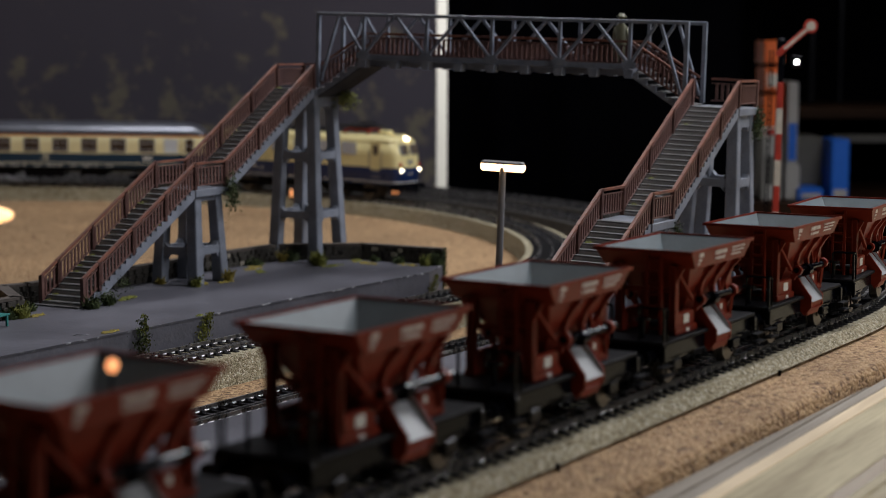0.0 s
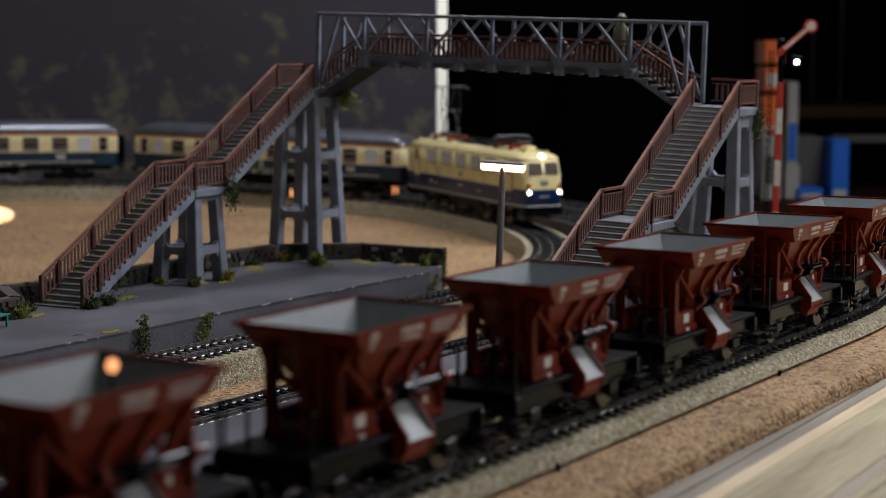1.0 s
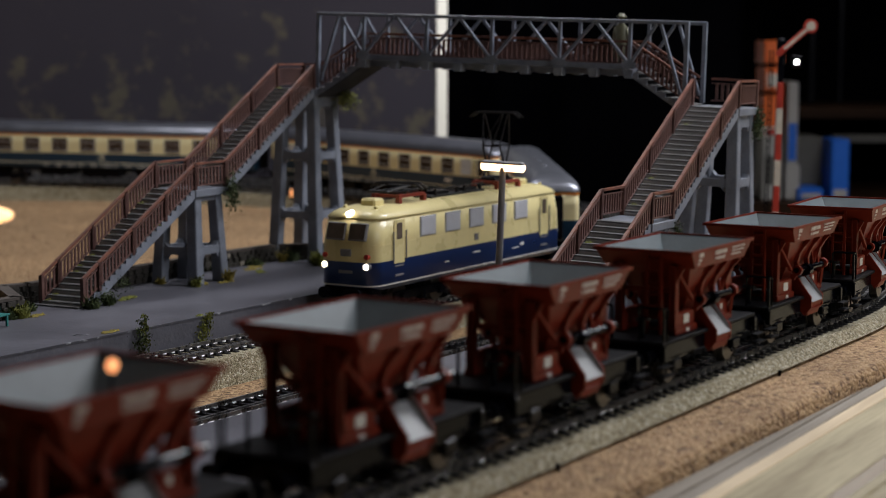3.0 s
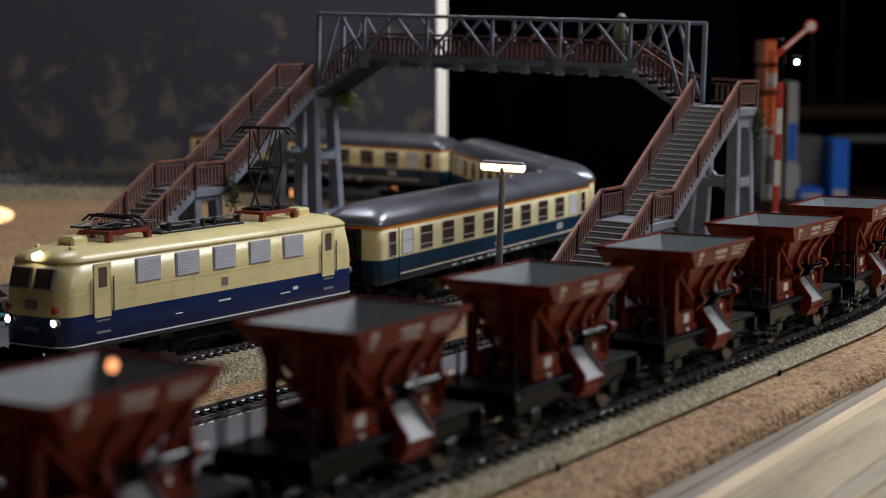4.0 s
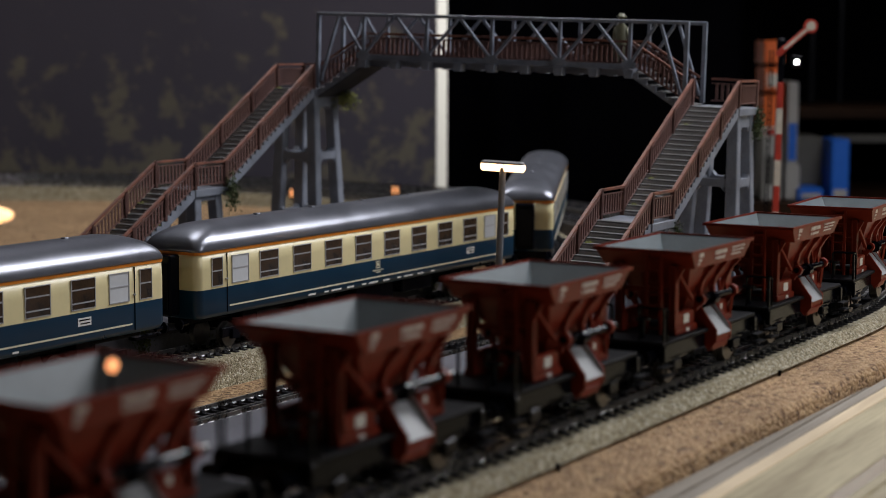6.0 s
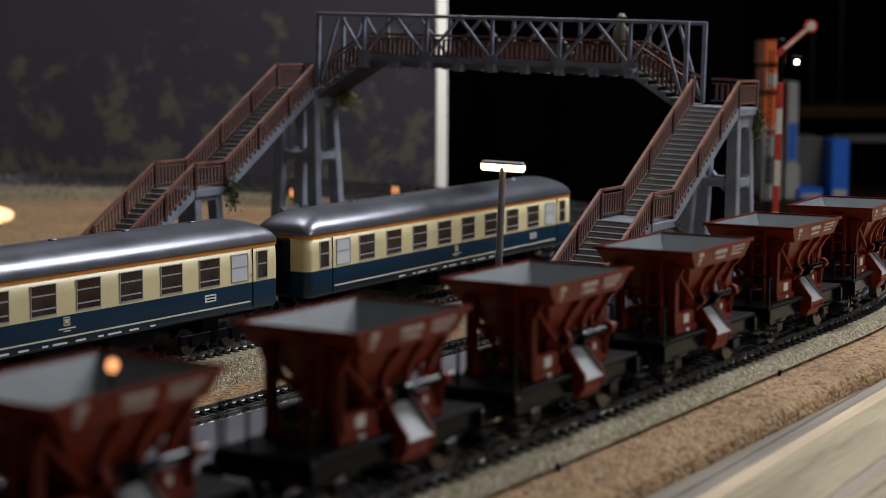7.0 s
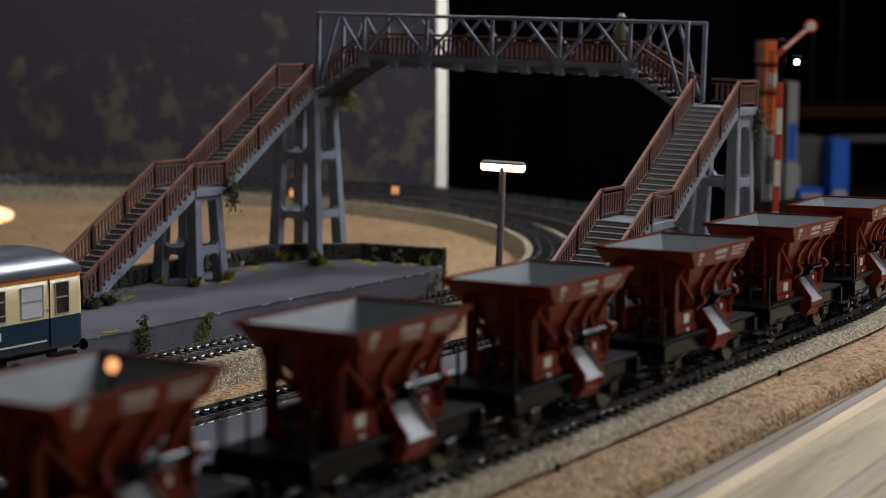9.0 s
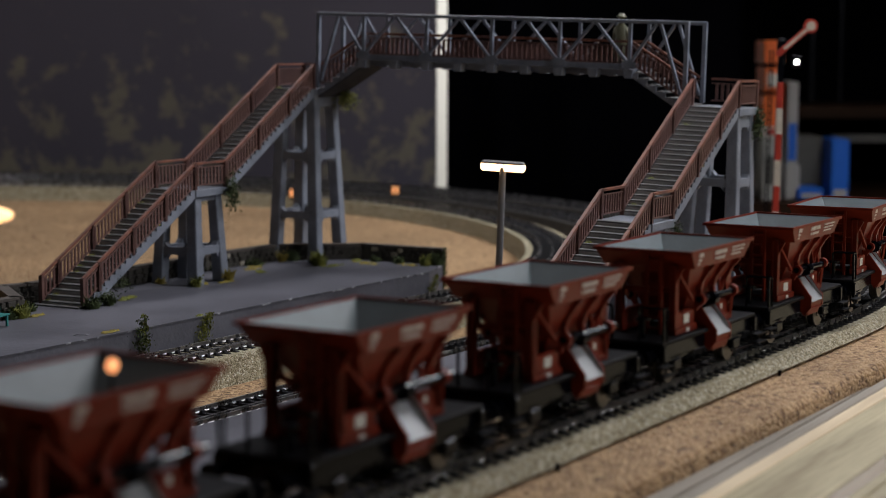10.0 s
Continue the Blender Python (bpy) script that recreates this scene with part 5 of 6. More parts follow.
        part("inscription", boxes((-0.004, 0.0045, y0, y1, 0.0235, 0.0243), (0.03, 0.035, y0, y1, 0.0215, 0.0220), (-0.05, -0.042, y0, y1, 0.0215, 0.0220), (-0.056, -0.052, y0, y1, 0.0225, 0.0240)), WHITE, t, "white lettering, too small to read")
    for q in (1, -1):
        # front windows on the raked face
        for s in (1, -1):
            m = Matrix.Translation((q * (a - 0.0022), s * 0.0066, 0.0436)) @ Matrix.Rotation(q * -0.30, 4, "Y") @ Matrix.Rotation(-q * s * 0.06, 4, "Z")
            w = part("front_window", box(bmesh.new(), -0.0012, 0.0012, -0.0056, 0.0056, -0.0047, 0.0047, m, bevel=0.0006), LAMP_GREY, t, "grey window frame")
            part("pane", box(bmesh.new(), -0.0013, 0.0013, -0.0049, 0.0049, -0.0040, 0.0040, m), CABGLASS, w, "dark windscreen pane")
            # headlamps
            bm = tube(bmesh.new(), (q * (a - 0.003), s * 0.0128, 0.0262), (q * (a + 0.0004), s * 0.0128, 0.0262), 0.0020, seg=16)
            h = part("headlamp", bm, LAMP_GREY, t, "round headlamp")
            part("lens", tube(bmesh.new(), (q * (a + 0.0004), s * 0.0128, 0.0262), (q * (a + 0.0009), s * 0.0128, 0.0262), 0.00165, 0.0012, seg=16), HEADLAMP if q > 0 else LAMP_GREY, h, "glowing lens" if q > 0 else "unlit lens")
            part("tail_lamp", tube(bmesh.new(), (q * (a - 0.003), s * 0.0128, 0.0312), (q * (a + 0.0003), s * 0.0128, 0.0312), 0.0014, seg=12), SIG_RED, t, "red tail lamp")
            bm = tube(bmesh.new(), (q * (a - 0.002), s * 0.0100, 0.0125), (q * (a + 0.0052), s * 0.0100, 0.0125), 0.0013, seg=8)
            tube(bm, (q * (a + 0.0052), s * 0.0100, 0.0125), (q * (a + 0.0062), s * 0.0100, 0.0125), 0.0030, seg=14)
            part("buffer", bm, BLACK, t)
        part("lens", tube(bmesh.new(), (q * (a - 0.0065), 0, 0.0531), (q * (a - 0.0026), 0, 0.0525), 0.0015, seg=16), HEADLAMP if q > 0 else LAMP_GREY, t, "glowing top lamp" if q > 0 else "unlit top lamp")
        part("front_crest", boxes((min(q * (a - 0.002), q * (a + 0.0002)), max(q * (a - 0.002), q * (a + 0.0002)), -0.0034, 0.0034, 0.0310, 0.0348), bevel=0.0004), LAMP_GREY, t, "grey plate with rounded corners")
        part("number_plate", boxes((min(q * (a - 0.002), q * (a + 0.0002)), max(q * (a - 0.002), q * (a + 0.0002)), -0.0042, 0.0042, 0.0222, 0.0238)), LAMP_GREY, t, "small plate with unreadable figures")
        part("buffer_beam", boxes((min(q * (a - 0.012), q * (a - 0.001)), max(q * (a - 0.012), q * (a - 0.001)), -0.0150, 0.0150, 0.0085, 0.0150), bevel=0.001), BLACK, t, "black buffer beam")
        part("coupling", boxes((min(q * (a - 0.004), q * (a + 0.009)), max(q * (a - 0.004), q * (a + 0.009)), -0.002, 0.002, 0.0075, 0.0088)), BLACK, t)
        bogie(t, q * 0.050, LOCO_WHEEL, 0.0070, 0.0190, 0.0140)
    part("underframe", boxes((-0.026, 0.026, -0.012, 0.012, 0.0068, 0.0136), bevel=0.001), BLACK, t)
    return t


LOCO = locomotive()
COACH_A = express_coach()
COACH_B = copy_thing(COACH_A, Matrix.Identity(4))
COACH_C = copy_thing(COACH_A, Matrix.Identity(4))


# ---- lamps and signal ----
def platform_lamp():
    p = Vector((0.02603, 0.89885, GROUND))
    m = Matrix.Translation(p) @ Matrix.Rotation(radians(1.9), 4, "Y") @ Matrix.Rotation(radians(-24), 4, "Z")
    t = thing("platform_lamp", "grey T-shaped platform lamp with two lit tubes", "lamp", m)
    h = 0.0951
    bm = tube(bmesh.new(), (0, 0, 0), (0, 0, 0.006), 0.0034, 0.0026, seg=14)
    part("foot", bm, LAMP_GREY, t)
    part("pole", tube(bmesh.new(), (0, 0, 0.004), (0, 0, h), 0.0019, 0.0016, seg=14), LAMP_GREY, t)
    part("hood", stack([(h + 0.0019, 0.0112, 0.0026, 0.0024), (h + 0.0027, 0.0112, 0.0026, 0.0024), (h + 0.0033, 0.0104, 0.0018, 0.0016)]), LAMP_GREY, t, "grey lamp hood")
    for s in (1, -1):
        part("tube", stack([(h - 0.0018, 0.0048, 0.0012, 0.0011), (h - 0.0004, 0.0058, 0.0024, 0.0023), (h + 0.0010, 0.0058, 0.0026, 0.0024), (h + 0.0020, 0.0052, 0.0022, 0.0020)]), TUBE, t, "glowing warm lamp tube", smooth=True).matrix_local = Matrix.Translation((s * 0.0060, 0, 0))
    q = bpy.data.lights.new("platform_lamp_light", "POINT")
    q.energy, q.color, q.shadow_soft_size = 0.0015, (1.0, 0.72, 0.42), 0.006
    new("platform_lamp_light", q).location = m @ Vector((0, 0, h - 0.006))
    # its neighbour nearer the viewer, a globe lamp
    m2 = Matrix.Translation(Vector((-0.1148, 0.4600, GROUND)))
    t2 = thing("globe_lamp", "grey pole lamp with a glowing warm glass globe", "lamp", m2)
    part("foot", tube(bmesh.new(), (0, 0, 0), (0, 0, 0.006), 0.0034, 0.0026, seg=14), LAMP_GREY, t2)
    part("pole", tube(bmesh.new(), (0, 0, 0.004), (0, 0, 0.1108), 0.0014, 0.001, seg=14), LAMP_GREY, t2)
    bm = bmesh.new()
    bmesh.ops.create_uvsphere(bm, u_segments=20, v_segments=12, radius=1.0)
    for v in bm.verts:
        v.co = Vector((v.co.x * 0.0068, v.co.y * 0.0032, v.co.z * 0.0021 + 0.1128))
    part("globe", bm, GLOBE, t2, "glowing warm glass globe", smooth=True)
    return t


platform_lamp()


def lantern(p, lift, label):
    t = thing("point_lantern", label, "lantern", Matrix.Translation(p))
    part("base", boxes((-0.003, 0.003, -0.003, 0.003, 0, 0.0012), bevel=0.0003), BED_FAR, t)
    part("post", tube(bmesh.new(), (0, 0, 0.001), (0, 0, lift), 0.0006, seg=8), BED_FAR, t)
    part("housing", boxes((-0.0042, 0.0042, -0.0026, 0.0030, lift - 0.0050, lift + 0.0050), bevel=0.0008), BLACK, t)
    for q in (1, -1):
        part("lens", boxes((min(q * 0.0006, q * 0.0028), max(q * 0.0006, q * 0.0028), -0.0031, -0.00265, lift - 0.0034, lift + 0.0030), bevel=0.0002), LANTERN_GLOW, t, "glowing orange lens")


lantern((-0.1255, 1.535, ground_z(1.535)), 0.0234, "small black point lantern glowing orange")
lantern((-0.0412, 1.578, ground_z(1.578)), 0.0219, "small black point lantern glowing orange beside the curve")


# stands for an orange spot of light; ball and wire are made up
def glow_in_wagon():
    m = wagon_pose(-0.197) @ Matrix.Translation((0.0127, 0.0015, 0.0222))
    t = thing("glow_spot", "orange light spot made as a glowing ball inside the hopper wagon", "bulb", m)
    bm = bmesh.new()
    bmesh.ops.create_uvsphere(bm, u_segments=16, v_segments=10, radius=0.0013)
    for v in bm.verts:
        v.co.z = v.co.z * 1.15 + 0.0218
    part("glass", bm, GLOW, t, "glowing orange ball", smooth=True)
    part("wire", tube(bmesh.new(), (-0.004, 0, 0.0), (0, 0, 0.0205), 0.0003, seg=8), BLACK, t, "thin dark wire, added to hold the ball")


glow_in_wagon()


def semaphore():
    x, y = 0.2163, 1.196
    m = Matrix.Translation((x, y, ground_z(y))) @ Matrix.Rotation(radians(0.9), 4, "Y")
    t = thing("semaphore_signal", "red and white semaphore signal with raised arm and lit lens", "signal", m)
    h = 0.1625
    part("foot", boxes((-0.006, 0.006, -0.006, 0.006, 0, 0.004), bevel=0.0006), BLACK, t)
    edges = [0.004] + [0.0121 + 0.01685 * k for k in range(8)]
    for k, (z, z1) in enumerate(zip(edges, edges[1:])):
        part("mast_band", boxes((-0.0019, 0.0019, -0.0019, 0.0019, z, z1), bevel=0.0002), SIG_RED if k % 2 else SIG_WHITE, t, "red mast band" if k % 2 else "white mast band")
    part("mast_head", boxes((-0.0018, 0.0018, -0.0018, 0.0018, edges[-1], h - 0.004), (-0.0028, 0.0028, -0.0022, 0.0022, h - 0.013, h - 0.005), bevel=0.0003), BLACK, t)
    bm = bmesh.new()
    for s in (-0.0052, -0.0072):
        bar(bm, (s, 0.001, 0.002), (s, 0.001, h - 0.012), 0.0007)
    for q in range(30):
        bar(bm, (-0.0052, 0.001, 0.01 + q * 0.0045), (-0.0072, 0.001, 0.0122 + q * 0.0045), 0.0005)
    part("ladder", bm, BLACK, t, "thin black signal ladder")
    am = Matrix.Translation((-0.0012, -0.0028, h - 0.0130)) @ Matrix.Rotation(radians(-42), 4, "Y")
    a1 = box(bmesh.new(), -0.003, 0.0240, -0.0005, 0.0005, -0.0019, 0.0019, bevel=0.0002)
    ob = part("arm", a1, SIG_RED, t, "raised red and white arm")
    ob.matrix_local = am
    part("arm_face", boxes((0.003, 0.0222, -0.0008, -0.00052, -0.0009, 0.0009)), SIG_WHITE, ob)
    part("disc", tube(bmesh.new(), (0.0255, 0.0006, 0), (0.0255, -0.0006, 0), 0.0045, seg=24), SIG_RED, ob)
    part("disc_face", tube(bmesh.new(), (0.0255, -0.00062, 0), (0.0255, -0.0009, 0), 0.0030, seg=24), SIG_WHITE, ob)
    part("lamp_box", boxes((0.0068, 0.0132, -0.0008, 0.0042, h - 0.0232, h - 0.0150), bevel=0.0006), BLACK, t)
    part("lens", tube(bmesh.new(), (0.0098, -0.0008, h - 0.0192), (0.0098, -0.0016, h - 0.0192), 0.0017, seg=16), SIGNAL_LIGHT, t, "glowing white lens")


semaphore()


# ---- figure on the bridge ----
def figure():
    m = frame_at(0.109, 0.0728, 0.1265, 3.56, 0, 1.4545) @ Matrix.Translation((0.016, -0.1560, -0.0012)) @ Matrix.Diagonal((1.3, 1.3, 1.42, 1))
    bm = bmesh.new()
    secs = [(0, 0.0026, 0.0016), (0.006, 0.0030, 0.0019), (0.011, 0.0024, 0.0017), (0.0155, 0.0028, 0.0017), (0.0168, 0.0012, 0.001), (0.0176, 0.0013, 0.0013), (0.0190, 0.0014, 0.0014), (0.0194, 0.0023, 0.0023), (0.0197, 0.0023, 0.0023), (0.0198, 0.0014, 0.0014), (0.0208, 0.0012, 0.0012)]
    loops = []
    for z, rx, ry in secs:
        loops.append([bm.verts.new((ry * math.sin(k * math.tau / 12), rx * math.cos(k * math.tau / 12), z)) for k in range(12)])
    for lo, hi in zip(loops, loops[1:]):
        for k in range(12):
            bm.faces.new((lo[k], lo[(k + 1) % 12], hi[(k + 1) % 12], hi[k]))
    bm.faces.new(loops[0][::-1])
    bm.faces.new(loops[-1])
    tube(bm, (0, 0.0026, 0.0152), (0.0003, 0.0036, 0.0085), 0.0007, seg=6)
    tube(bm, (0, -0.0026, 0.0152), (0.0003, -0.0036, 0.0085), 0.0007, seg=6)
    solid("figurine", bm, FIGURE, "pale olive plastic figurine standing on the footbridge", "figurine", m, smooth=True)


figure()


# ---- plants ----
def tuft(name, label, p, spread, height, count, mat, seed, category="plant"):
    rng = random.Random(seed)
    bm = bmesh.new()
    for _ in range(count):
        r, a = spread * math.sqrt(rng.random()), rng.uniform(0, math.tau)
        x, y = r * math.cos(a), r * math.sin(a)
        h = height * rng.uniform(0.3, 1) * (1 - 0.5 * r / spread)
        lean = Vector((rng.uniform(-0.5, 0.5), rng.uniform(-0.5, 0.5), 1)) * h
        w = rng.uniform(0.0003, 0.0007)
        d = Vector((math.cos(a + 1.3), math.sin(a + 1.3), 0)) * w
        base, tip = Vector((x, y, 0)), Vector((x, y, 0)) + lean
        mid = base.lerp(tip, 0.55)
        vs = [bm.verts.new(q) for q in (base - d, base + d, mid + d * 1.3, tip, mid - d * 1.3)]
        bm.faces.new(vs)
        for _ in range(3):
            c = base.lerp(tip, rng.uniform(0.4, 1.0)) + Vector((rng.uniform(-1, 1), rng.uniform(-1, 1), rng.uniform(-0.6, 0.6))) * 0.0011
            s = rng.uniform(0.0003, 0.0008)
            q1, q2 = Vector((rng.uniform(-1, 1), rng.uniform(-1, 1), rng.uniform(-1, 1))).normalized() * s, Vector((rng.uniform(-1, 1), rng.uniform(-1, 1), rng.uniform(-1, 1))).normalized() * s
            bm.faces.new([bm.verts.new(c + e) for e in (q1, q2, -q1, -q2)])
    ob = new(name, finish(bm, name, mat))
    ob.location = p
    return tagged(ob, label, category, kind="stuff")


def patch(p, spread, count, mat, seed, turn=0.0, squash=0.35):
    rng = random.Random(seed)
    bm = bmesh.new()
    for _ in range(count):
        r, a = spread * rng.random() ** 0.7, rng.uniform(0, math.tau)
        c = Vector((r * math.cos(a), squash * r * math.sin(a), 0.0002))
        s = rng.uniform(0.0004, 0.0011)
        k = [c + Vector((s * math.cos(j * 1.2566 + a), s * math.sin(j * 1.2566 + a), 0)) for j in range(5)]
        top = bm.verts.new(c + Vector((0, 0, s * 0.7)))
        vs = [bm.verts.new(q) for q in k]
        for j in range(5):
            bm.faces.new((vs[j], vs[(j + 1) % 5], top))
    ob = new("moss_patch", finish(bm, "moss_patch", mat))
    ob.matrix_world = Matrix.Translation(p) @ Matrix.Rotation(turn, 4, "Z")
    return tagged(ob, "yellow-green moss patch on the grey platform", "moss", kind="stuff")


def plants():
    base = P_TOP
    for k, (s, n, sp, h, c, mt) in enumerate([(-0.1535, 0.097, 0.0045, 0.010, 150, GRASS), (-0.160, 0.098, 0.004, 0.008, 90, IVY),
                                              (-0.112, 0.089, 0.004, 0.008, 110, IVY), (-0.098, 0.090, 0.003, 0.008, 90, IVY), (0.093, 0.094, 0.0036, 0.011, 170, GRASS),
                                              (0.1335, 0.037, 0.004, 0.011, 150, IVY), (0.127, 0.041, 0.003, 0.009, 70, GRASS), (-0.135, 0.108, 0.003, 0.006, 60, IVY),
                                              (0.074, 0.128, 0.006, 0.006, 100, IVY), (0.040, 0.131, 0.008, 0.005, 110, IVY), (0.105, 0.122, 0.004, 0.009, 90, IVY),
                                              (0.128, 0.06, 0.0035, 0.006, 60, IVY), (0.129, 0.078, 0.003, 0.005, 60, IVY)]):
        tuft("grass_tuft" if mt is GRASS else "shrub", "small yellow-green grass tuft on the platform" if mt is GRASS else "small dark green shrub by the stone wall",
             place(s, n, base), sp, h, c, mt, 10 + k)
    for k, (s, n, sp, c, tn) in enumerate([(-0.076, 0.097, 0.010, 110, 0.35), (-0.164, 0.0305, 0.006, 70, 0.1), (0.003, 0.094, 0.007, 70, 0.1), (0.095, 0.086, 0.010, 60, 0.0),
                                           (0.118, 0.078, 0.012, 60, 1.2), (0.060, 0.118, 0.012, 60, 0.3), (0.050, 0.105, 0.008, 30, 0.8), (0.123, 0.05, 0.008, 40, 1.5),
                                           (-0.008, 0.1, 0.005, 50, 0.9), (0.125, 0.089, 0.008, 70, 0.5), (0.074, 0.126, 0.009, 90, 0.1), (-0.145, 0.094, 0.007, 60, 0.4), (-0.103, 0.0275, 0.003, 30, 0.2)]):
        patch(place(s, n, base), sp, c, MOSS if k % 3 else GRASS, 60 + k, HEAD + tn)
    # growth hanging on the platform's front face and the wall's end
    for k, (s, n, z0, z1, wide, cnt, mt, lean) in enumerate([(-0.150, 0.0238, -0.013, 0.0075, 0.0075, 420, IVY, 0.1), (-0.104, 0.0243, -0.016, 0.0035, 0.0085, 520, GRASS, 0.5), (-0.115, 0.0243, -0.016, -0.011, 0.0080, 160, GRASS, 0.6),
                                                             (0.104, 0.0208, -0.010, 0.0, 0.0050, 260, GRASS, 0.7), (0.1375, 0.034, -0.012, 0.012, 0.0034, 420, IVY, 0.0), (-0.148, 0.0240, -0.006, 0.009, 0.0030, 160, GRASS, -0.3)]):
        rng = random.Random(200 + k)
        bm = bmesh.new()
        for _ in range(cnt):
            f = rng.random()
            c = Vector((rng.gauss(0, 0.42) * wide * (1.15 - 0.6 * f) + lean * wide * 2.0 * (f - 0.5), rng.uniform(-0.0012, 0.0008), f * (z1 - z0)))
            q = rng.uniform(0.0003, 0.00075)
            e1 = Vector((rng.uniform(-1, 1), rng.uniform(-1, 1), rng.uniform(-1, 1))).normalized() * q
            e2 = Vector((rng.uniform(-0.4, 0.4), rng.uniform(-0.4, 0.4), rng.uniform(0.4, 1))).normalized() * q
            bm.faces.new([bm.verts.new(c + e) for e in (e1, e2, -e1, -e2)])
        ob = new("climbing_moss", finish(bm, "climbing_moss", mt))
        ob.matrix_world = Matrix.Translation(place(s, n, z0)) @ Matrix.Rotation(HEAD, 4, "Z")
        tagged(ob, "yellow-green moss climbing the platform face" if mt is GRASS else "dark green wispy plant on the platform face", "plant", kind="stuff")
    # ivy hanging on the landings
    for st, x, y, z, rx, rz, cnt, sd in ((LEFT_STAIR, RUN1 + LAND + 0.001, -0.0030, Z1 - 0.003, 0.0055, 0.011, 640, 1), (LEFT_STAIR, 0.247, -0.006, Z2 - 0.007, 0.009, 0.006, 620, 2),
                                         (RIGHT_STAIR, 0.249, -0.002, Z2 - 0.008, 0.005, 0.0085, 480, 3), (RIGHT_STAIR, RUN1 + LAND + 0.002, -0.002, Z1 - 0.006, 0.004, 0.006, 200, 4),
                                         (LEFT_STAIR, 0.014, -0.003, 0.004, 0.008, 0.004, 260, 5), (LEFT_STAIR, 0.030, -0.002, 0.009, 0.006, 0.004, 160, 6)):
        rng = random.Random(sd)
        bm = bmesh.new()
        for _ in range(cnt):
            a = Vector((rng.gauss(0, 0.45), rng.gauss(0, 0.3), rng.gauss(0, 0.45)))
            c = Vector((a.x * rx, a.y * rx, a.z * rz - 0.3 * rz * a.x * a.x))
            q = rng.uniform(0.0005, 0.0011) if sd < 4 else rng.uniform(0.0003, 0.0008)
            e1 = Vector((rng.uniform(-1, 1), rng.uniform(-1, 1), rng.uniform(-1, 1))).normalized() * q
            e2 = Vector((rng.uniform(-1, 1), rng.uniform(-1, 1), rng.uniform(-1, 1))).normalized() * q * 0.7
            bm.faces.new([bm.verts.new(c + e) for e in (e1, e2, -e1, -e2)])
        ob = new("ivy", finish(bm, "ivy", IVY if sd != 2 else GRASS))
        ob.matrix_world = st.matrix_world @ Matrix.Translation((x, y, z))
        tagged(ob, "straggly green ivy hanging on the bridge stairs", "plant", kind="stuff")
    # moss round the feet of the piers
    low, high = RUN1 + LAND / 2 - 0.001, RUN1 + LAND + RUN2 + TOPL / 2 - 0.002
    for k, (x, y, h, cnt) in enumerate(((low - 0.0165, -0.002, 0.008, 60), (low + 0.012, -0.0035, 0.010, 70), (low + 0.0165, 0.006, 0.005, 40), (low - 0.016, 0.022, 0.006, 40),
                                        (high - 0.019, -0.004, 0.010, 80), (high - 0.020, 0.020, 0.009, 60), (high + 0.019, -0.004, 0.007, 60))):
        tuft("grass_tuft", "small yellow-green moss tuft at the foot of a bridge pier", LEFT_STAIR.matrix_world @ Vector((x, y, 0.0)), 0.0026, h, cnt, GRASS if k % 2 == 0 else MOSS, 300 + k)
    # bits of moss on the treads
    rng = random.Random(9)
    for st in (LEFT_STAIR, RIGHT_STAIR):
        for _ in range(20):
            i = rng.randrange(22)
            up = rng.random() < 0.5
            x = (0 if not up else RUN1 + LAND) + (i + 0.6) * (RUN1 if not up else RUN2) / 22
            z = (0 if not up else Z1) + (i + 1) * (Z1 if not up else Z2 - Z1) / 22
            ob = patch((0, 0, 0), 0.0028, 9, GRASS, rng.randrange(999), 0, 0.5)
            tagged(ob, "tiny moss clump on a stair tread")
            ob.matrix_world = st.matrix_world @ Matrix.Translation((x + 0.0005, rng.choice((0.003, 0.024)) + rng.uniform(-0.001, 0.001), z))


plants()


# ---- bench at the platform ----
def bench():
    m = frame_at(-0.1845, 0.083, P_TOP, 12)
    t = thing("bench", "turquoise painted bench on the platform", "bench", m)
    part("seat", boxes((-0.012, 0.010, -0.0022, -0.0008, 0.0052, 0.0058), (-0.012, 0.010, -0.0004, 0.001, 0.0052, 0.0058), (-0.012, 0.010, 0.0014, 0.0028, 0.0052, 0.0058)), TEAL, t)
    part("backrest", boxes((-0.012, 0.010, 0.0032, 0.0037, 0.0072, 0.0088), (-0.012, 0.010, 0.0034, 0.0039, 0.0094, 0.0108)), TEAL, t)
    for x in (-0.010, 0.008):
        for y in (-0.0016, 0.0030):
            part("leg", boxes((x - 0.0005, x + 0.0005, y - 0.0005, y + 0.0005, 0, 0.0052 if y < 0 else 0.0105)), TEAL, t)


bench()


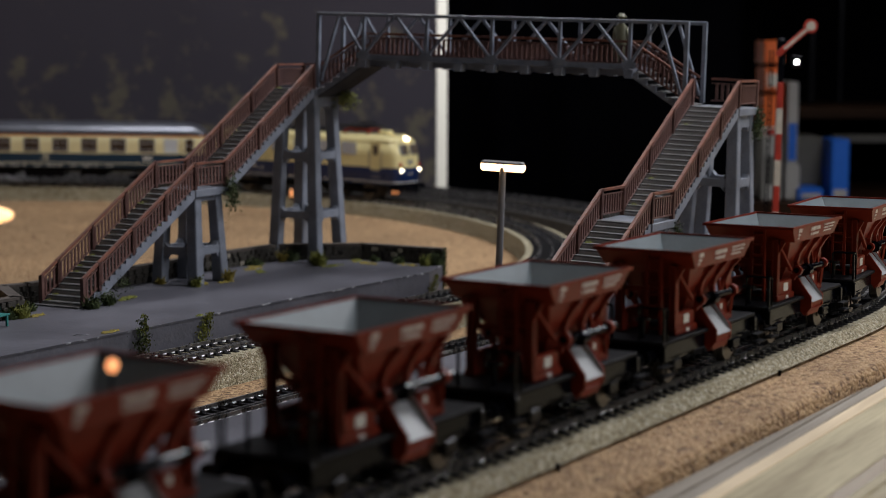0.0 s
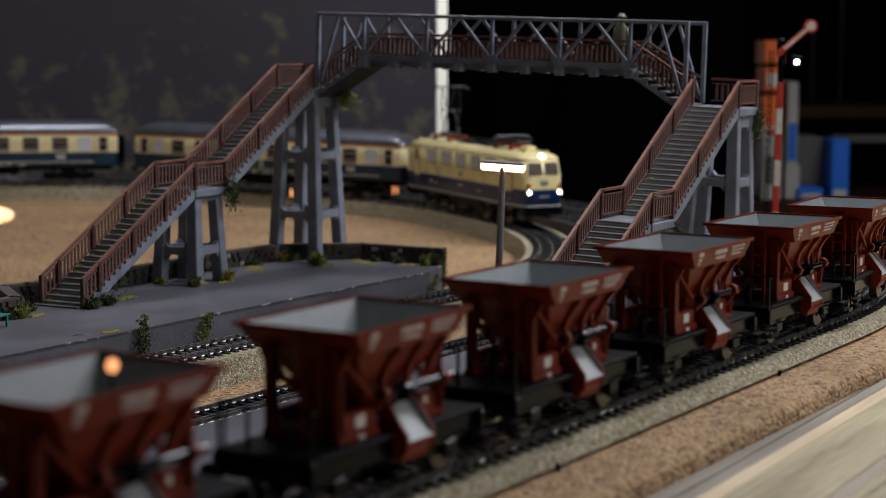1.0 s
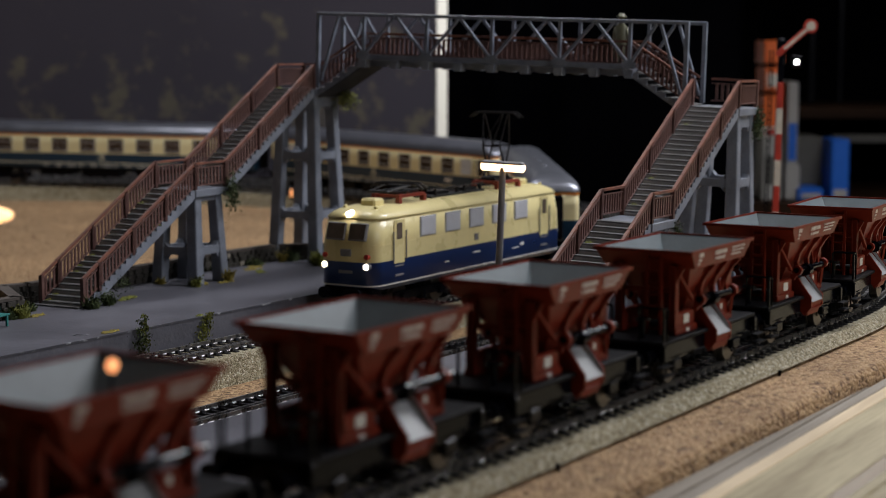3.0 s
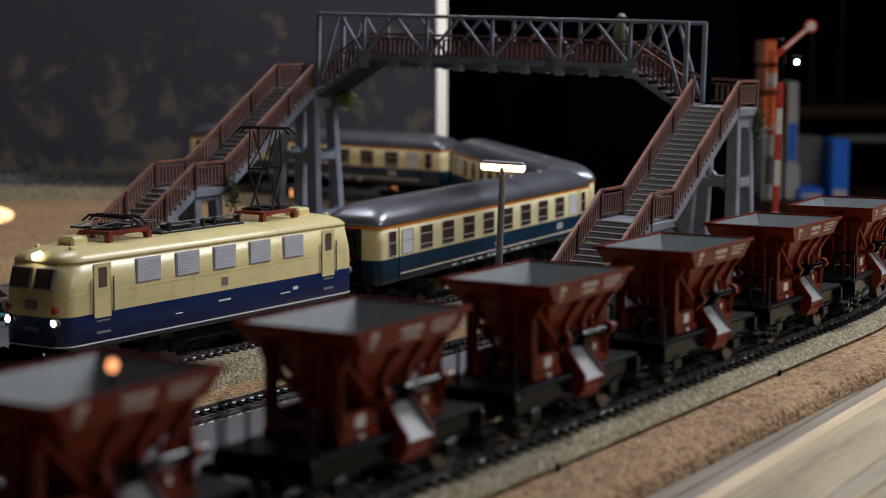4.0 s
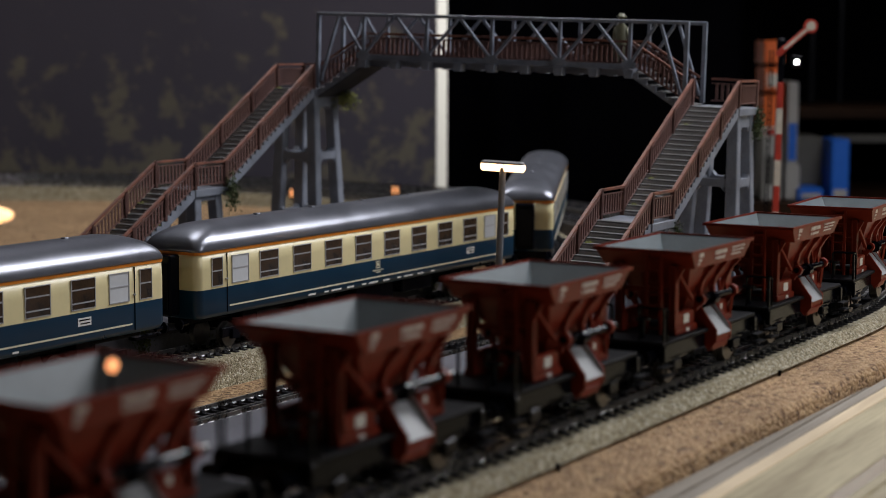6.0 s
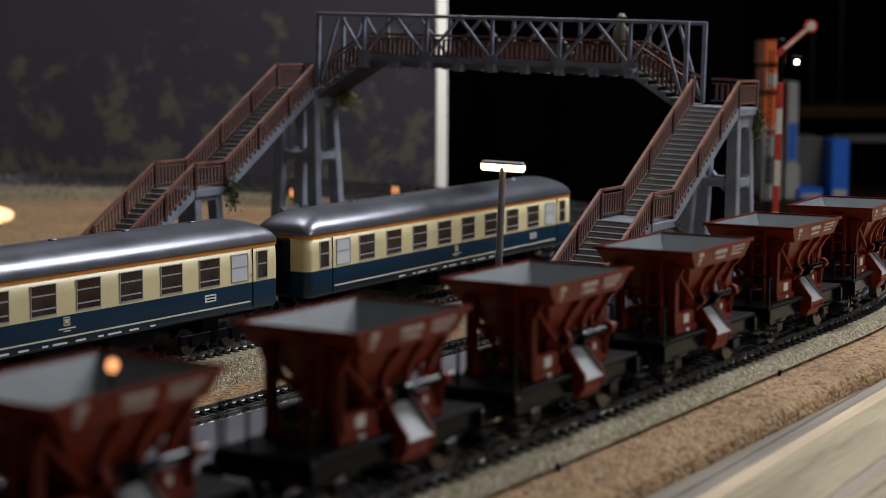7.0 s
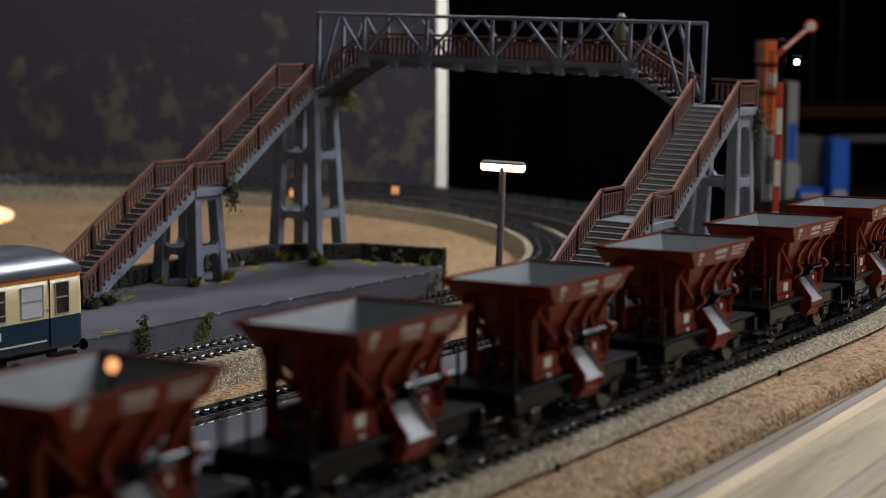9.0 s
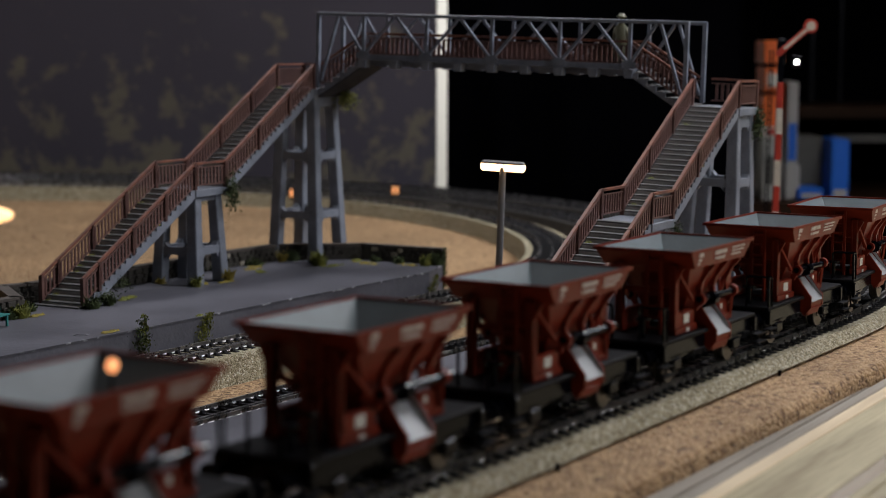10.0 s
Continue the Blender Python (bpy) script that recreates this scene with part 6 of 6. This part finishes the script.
# ---- things on the shelf beyond the layout ----
def clutter():
    Y = 2.02
    def at(px, py):
        return ((px - 776) * Y / 3254.0, 0.1351 - (py - 73) * Y / 3254.0)
    def carton(name, x0, y0, x1, y1, mat, label, dy=0.0, depth=0.06, lid=None):
        a, b = at(x0, y1), at(x1, y0)
        t = thing(name, label, "box", Matrix.Translation(((a[0] + b[0]) / 2, Y + dy, a[1])))
        w, h = (b[0] - a[0]) / 2, b[1] - a[1]
        part("carton", boxes((-w, w, 0, depth, 0, h), bevel=0.0012), mat, t)
        if lid:
            part("label_panel", boxes((-w * 0.75, w * 0.75, -0.0006, 0.0, h * lid[0], h * lid[1])), lid[2], t, "plain printed panel")
        return t
    shelf_z = at(0, 352)[1]
    solid("shelf", boxes((0.33, 1.3, Y - 0.03, Y + 0.3, shelf_z - 0.02, shelf_z), bevel=0.001), SHELF_WOOD, "dark wooden shelf board beyond the layout", "shelf")
    for x in (0.36, 1.2):
        solid("shelf_upright", boxes((x, x + 0.02, Y + 0.1, Y + 0.25, -0.95, shelf_z - 0.02)), SHELF_WOOD, "dark wooden shelf upright", "shelf upright")
    carton("storage_box", 1342, 240, 1376, 352, BOX_PALE, "pale carton at the foot of the stack", lid=(0.25, 0.7, BOX_GREY))
    carton("storage_box", 1343, 222, 1374, 240, SIG_WHITE, "flat white packet with a red print", lid=(0.2, 0.8, SIG_RED))
    carton("storage_box", 1342, 166, 1371, 222, BOX_ORANGE, "bright orange carton in the stack")
    # black slabs here and below are put in as the stack's dark gaps
    carton("storage_box", 1342, 160, 1372, 166, BLACK, "thin black slab standing in for the dark gap between cartons")
    carton("storage_box", 1343, 117, 1371, 160, BOX_ORANGE, "orange carton with a pale label", lid=(0.2, 0.75, SIG_WHITE))
    carton("storage_box", 1344, 111, 1373, 117, BLACK, "thin black slab standing in for the dark gap between cartons")
    carton("storage_box", 1341, 70, 1376, 111, BOX_ORANGE, "orange carton on top of the stack")
    carton("storage_box", 1386, 290, 1412, 352, BOX_PALE, "narrow pale carton on the shelf", 0.01)
    carton("storage_box", 1388, 143, 1407, 290, BOX_PALE, "tall white and blue packet", 0.012, lid=(0.05, 0.5, BOX_BLUE))
    carton("storage_box", 1408, 243, 1464, 331, BOX_GREY, "grey-beige carton on the shelf", 0.05)
    carton("storage_box", 1406, 331, 1452, 352, BOX_BLUE, "flat blue carton with a pale label", 0.0, lid=(0.2, 0.6, BOX_PALE))
    carton("storage_box", 1465, 244, 1496, 352, BOX_BLUE, "upright bright blue carton", 0.0, lid=(0.05, 0.18, BOX_PALE))
    b = at(1568, 258)
    solid("shelf_rail", boxes((at(1500, 0)[0], 1.2, Y + 0.1, Y + 0.12, b[1], b[1] + 0.0085), bevel=0.0008), BOX_GREY, "thin grey rail in the dark", "rail")
    solid("upper_board", boxes((at(1440, 0)[0], 1.2, Y + 0.12, Y + 0.3, at(0, 215)[1], at(0, 192)[1]), bevel=0.001), SHELF_WOOD, "dark brown upper shelf board", "shelf")
    for px, y0, w in ((1490, 55, 5), (1545, -40, 4)):
        a = at(px, 190)
        solid("metal_post", boxes((a[0] - w * 0.0006, a[0] + w * 0.0006, Y + 0.2, Y + 0.204, at(0, 190)[1], at(0, y0)[1])), BLACK, "thin dark metal post", "post")


clutter()


# ---- motion ----
RUN = [(0.0, 0.7355), (4.5, -0.2835), (5.0, -0.3947), (5.7, -0.5533), (6.8, -0.8055), (7.5, -0.9667), (8.5, -1.1875), (8.9, -1.2755), (10.0, -1.5185)]


def loco_at(t):
    for (t0, u0), (t1, u1) in zip(RUN, RUN[1:]):
        if t <= t1:
            return u0 + (u1 - u0) * (t - t0) / (t1 - t0)
    return RUN[-1][1]


def car_pose(u, half):
    xa, ya, _ = train_path(u - half)
    xb, yb, _ = train_path(u + half)
    za, zb = climb(u - half), climb(u + half)
    m = Matrix.Translation(((xa + xb) / 2, (ya + yb) / 2, RAIL + (za + zb) / 2)) @ Matrix.Rotation(math.atan2(ya - yb, xa - xb), 4, "Z")
    return m @ Matrix.Rotation(math.atan2(zb - za, 2 * half), 4, "Y")


def motions():
    for car, gap, half in ((LOCO, 0.0300, 0.052), (COACH_A, 0.297, 0.1), (COACH_B, 0.609, 0.1), (COACH_C, 0.921, 0.1)):
        walk(car, [(k * 0.1, car_pose(loco_at(k * 0.1) + gap, half)) for k in range(101)])


motions()
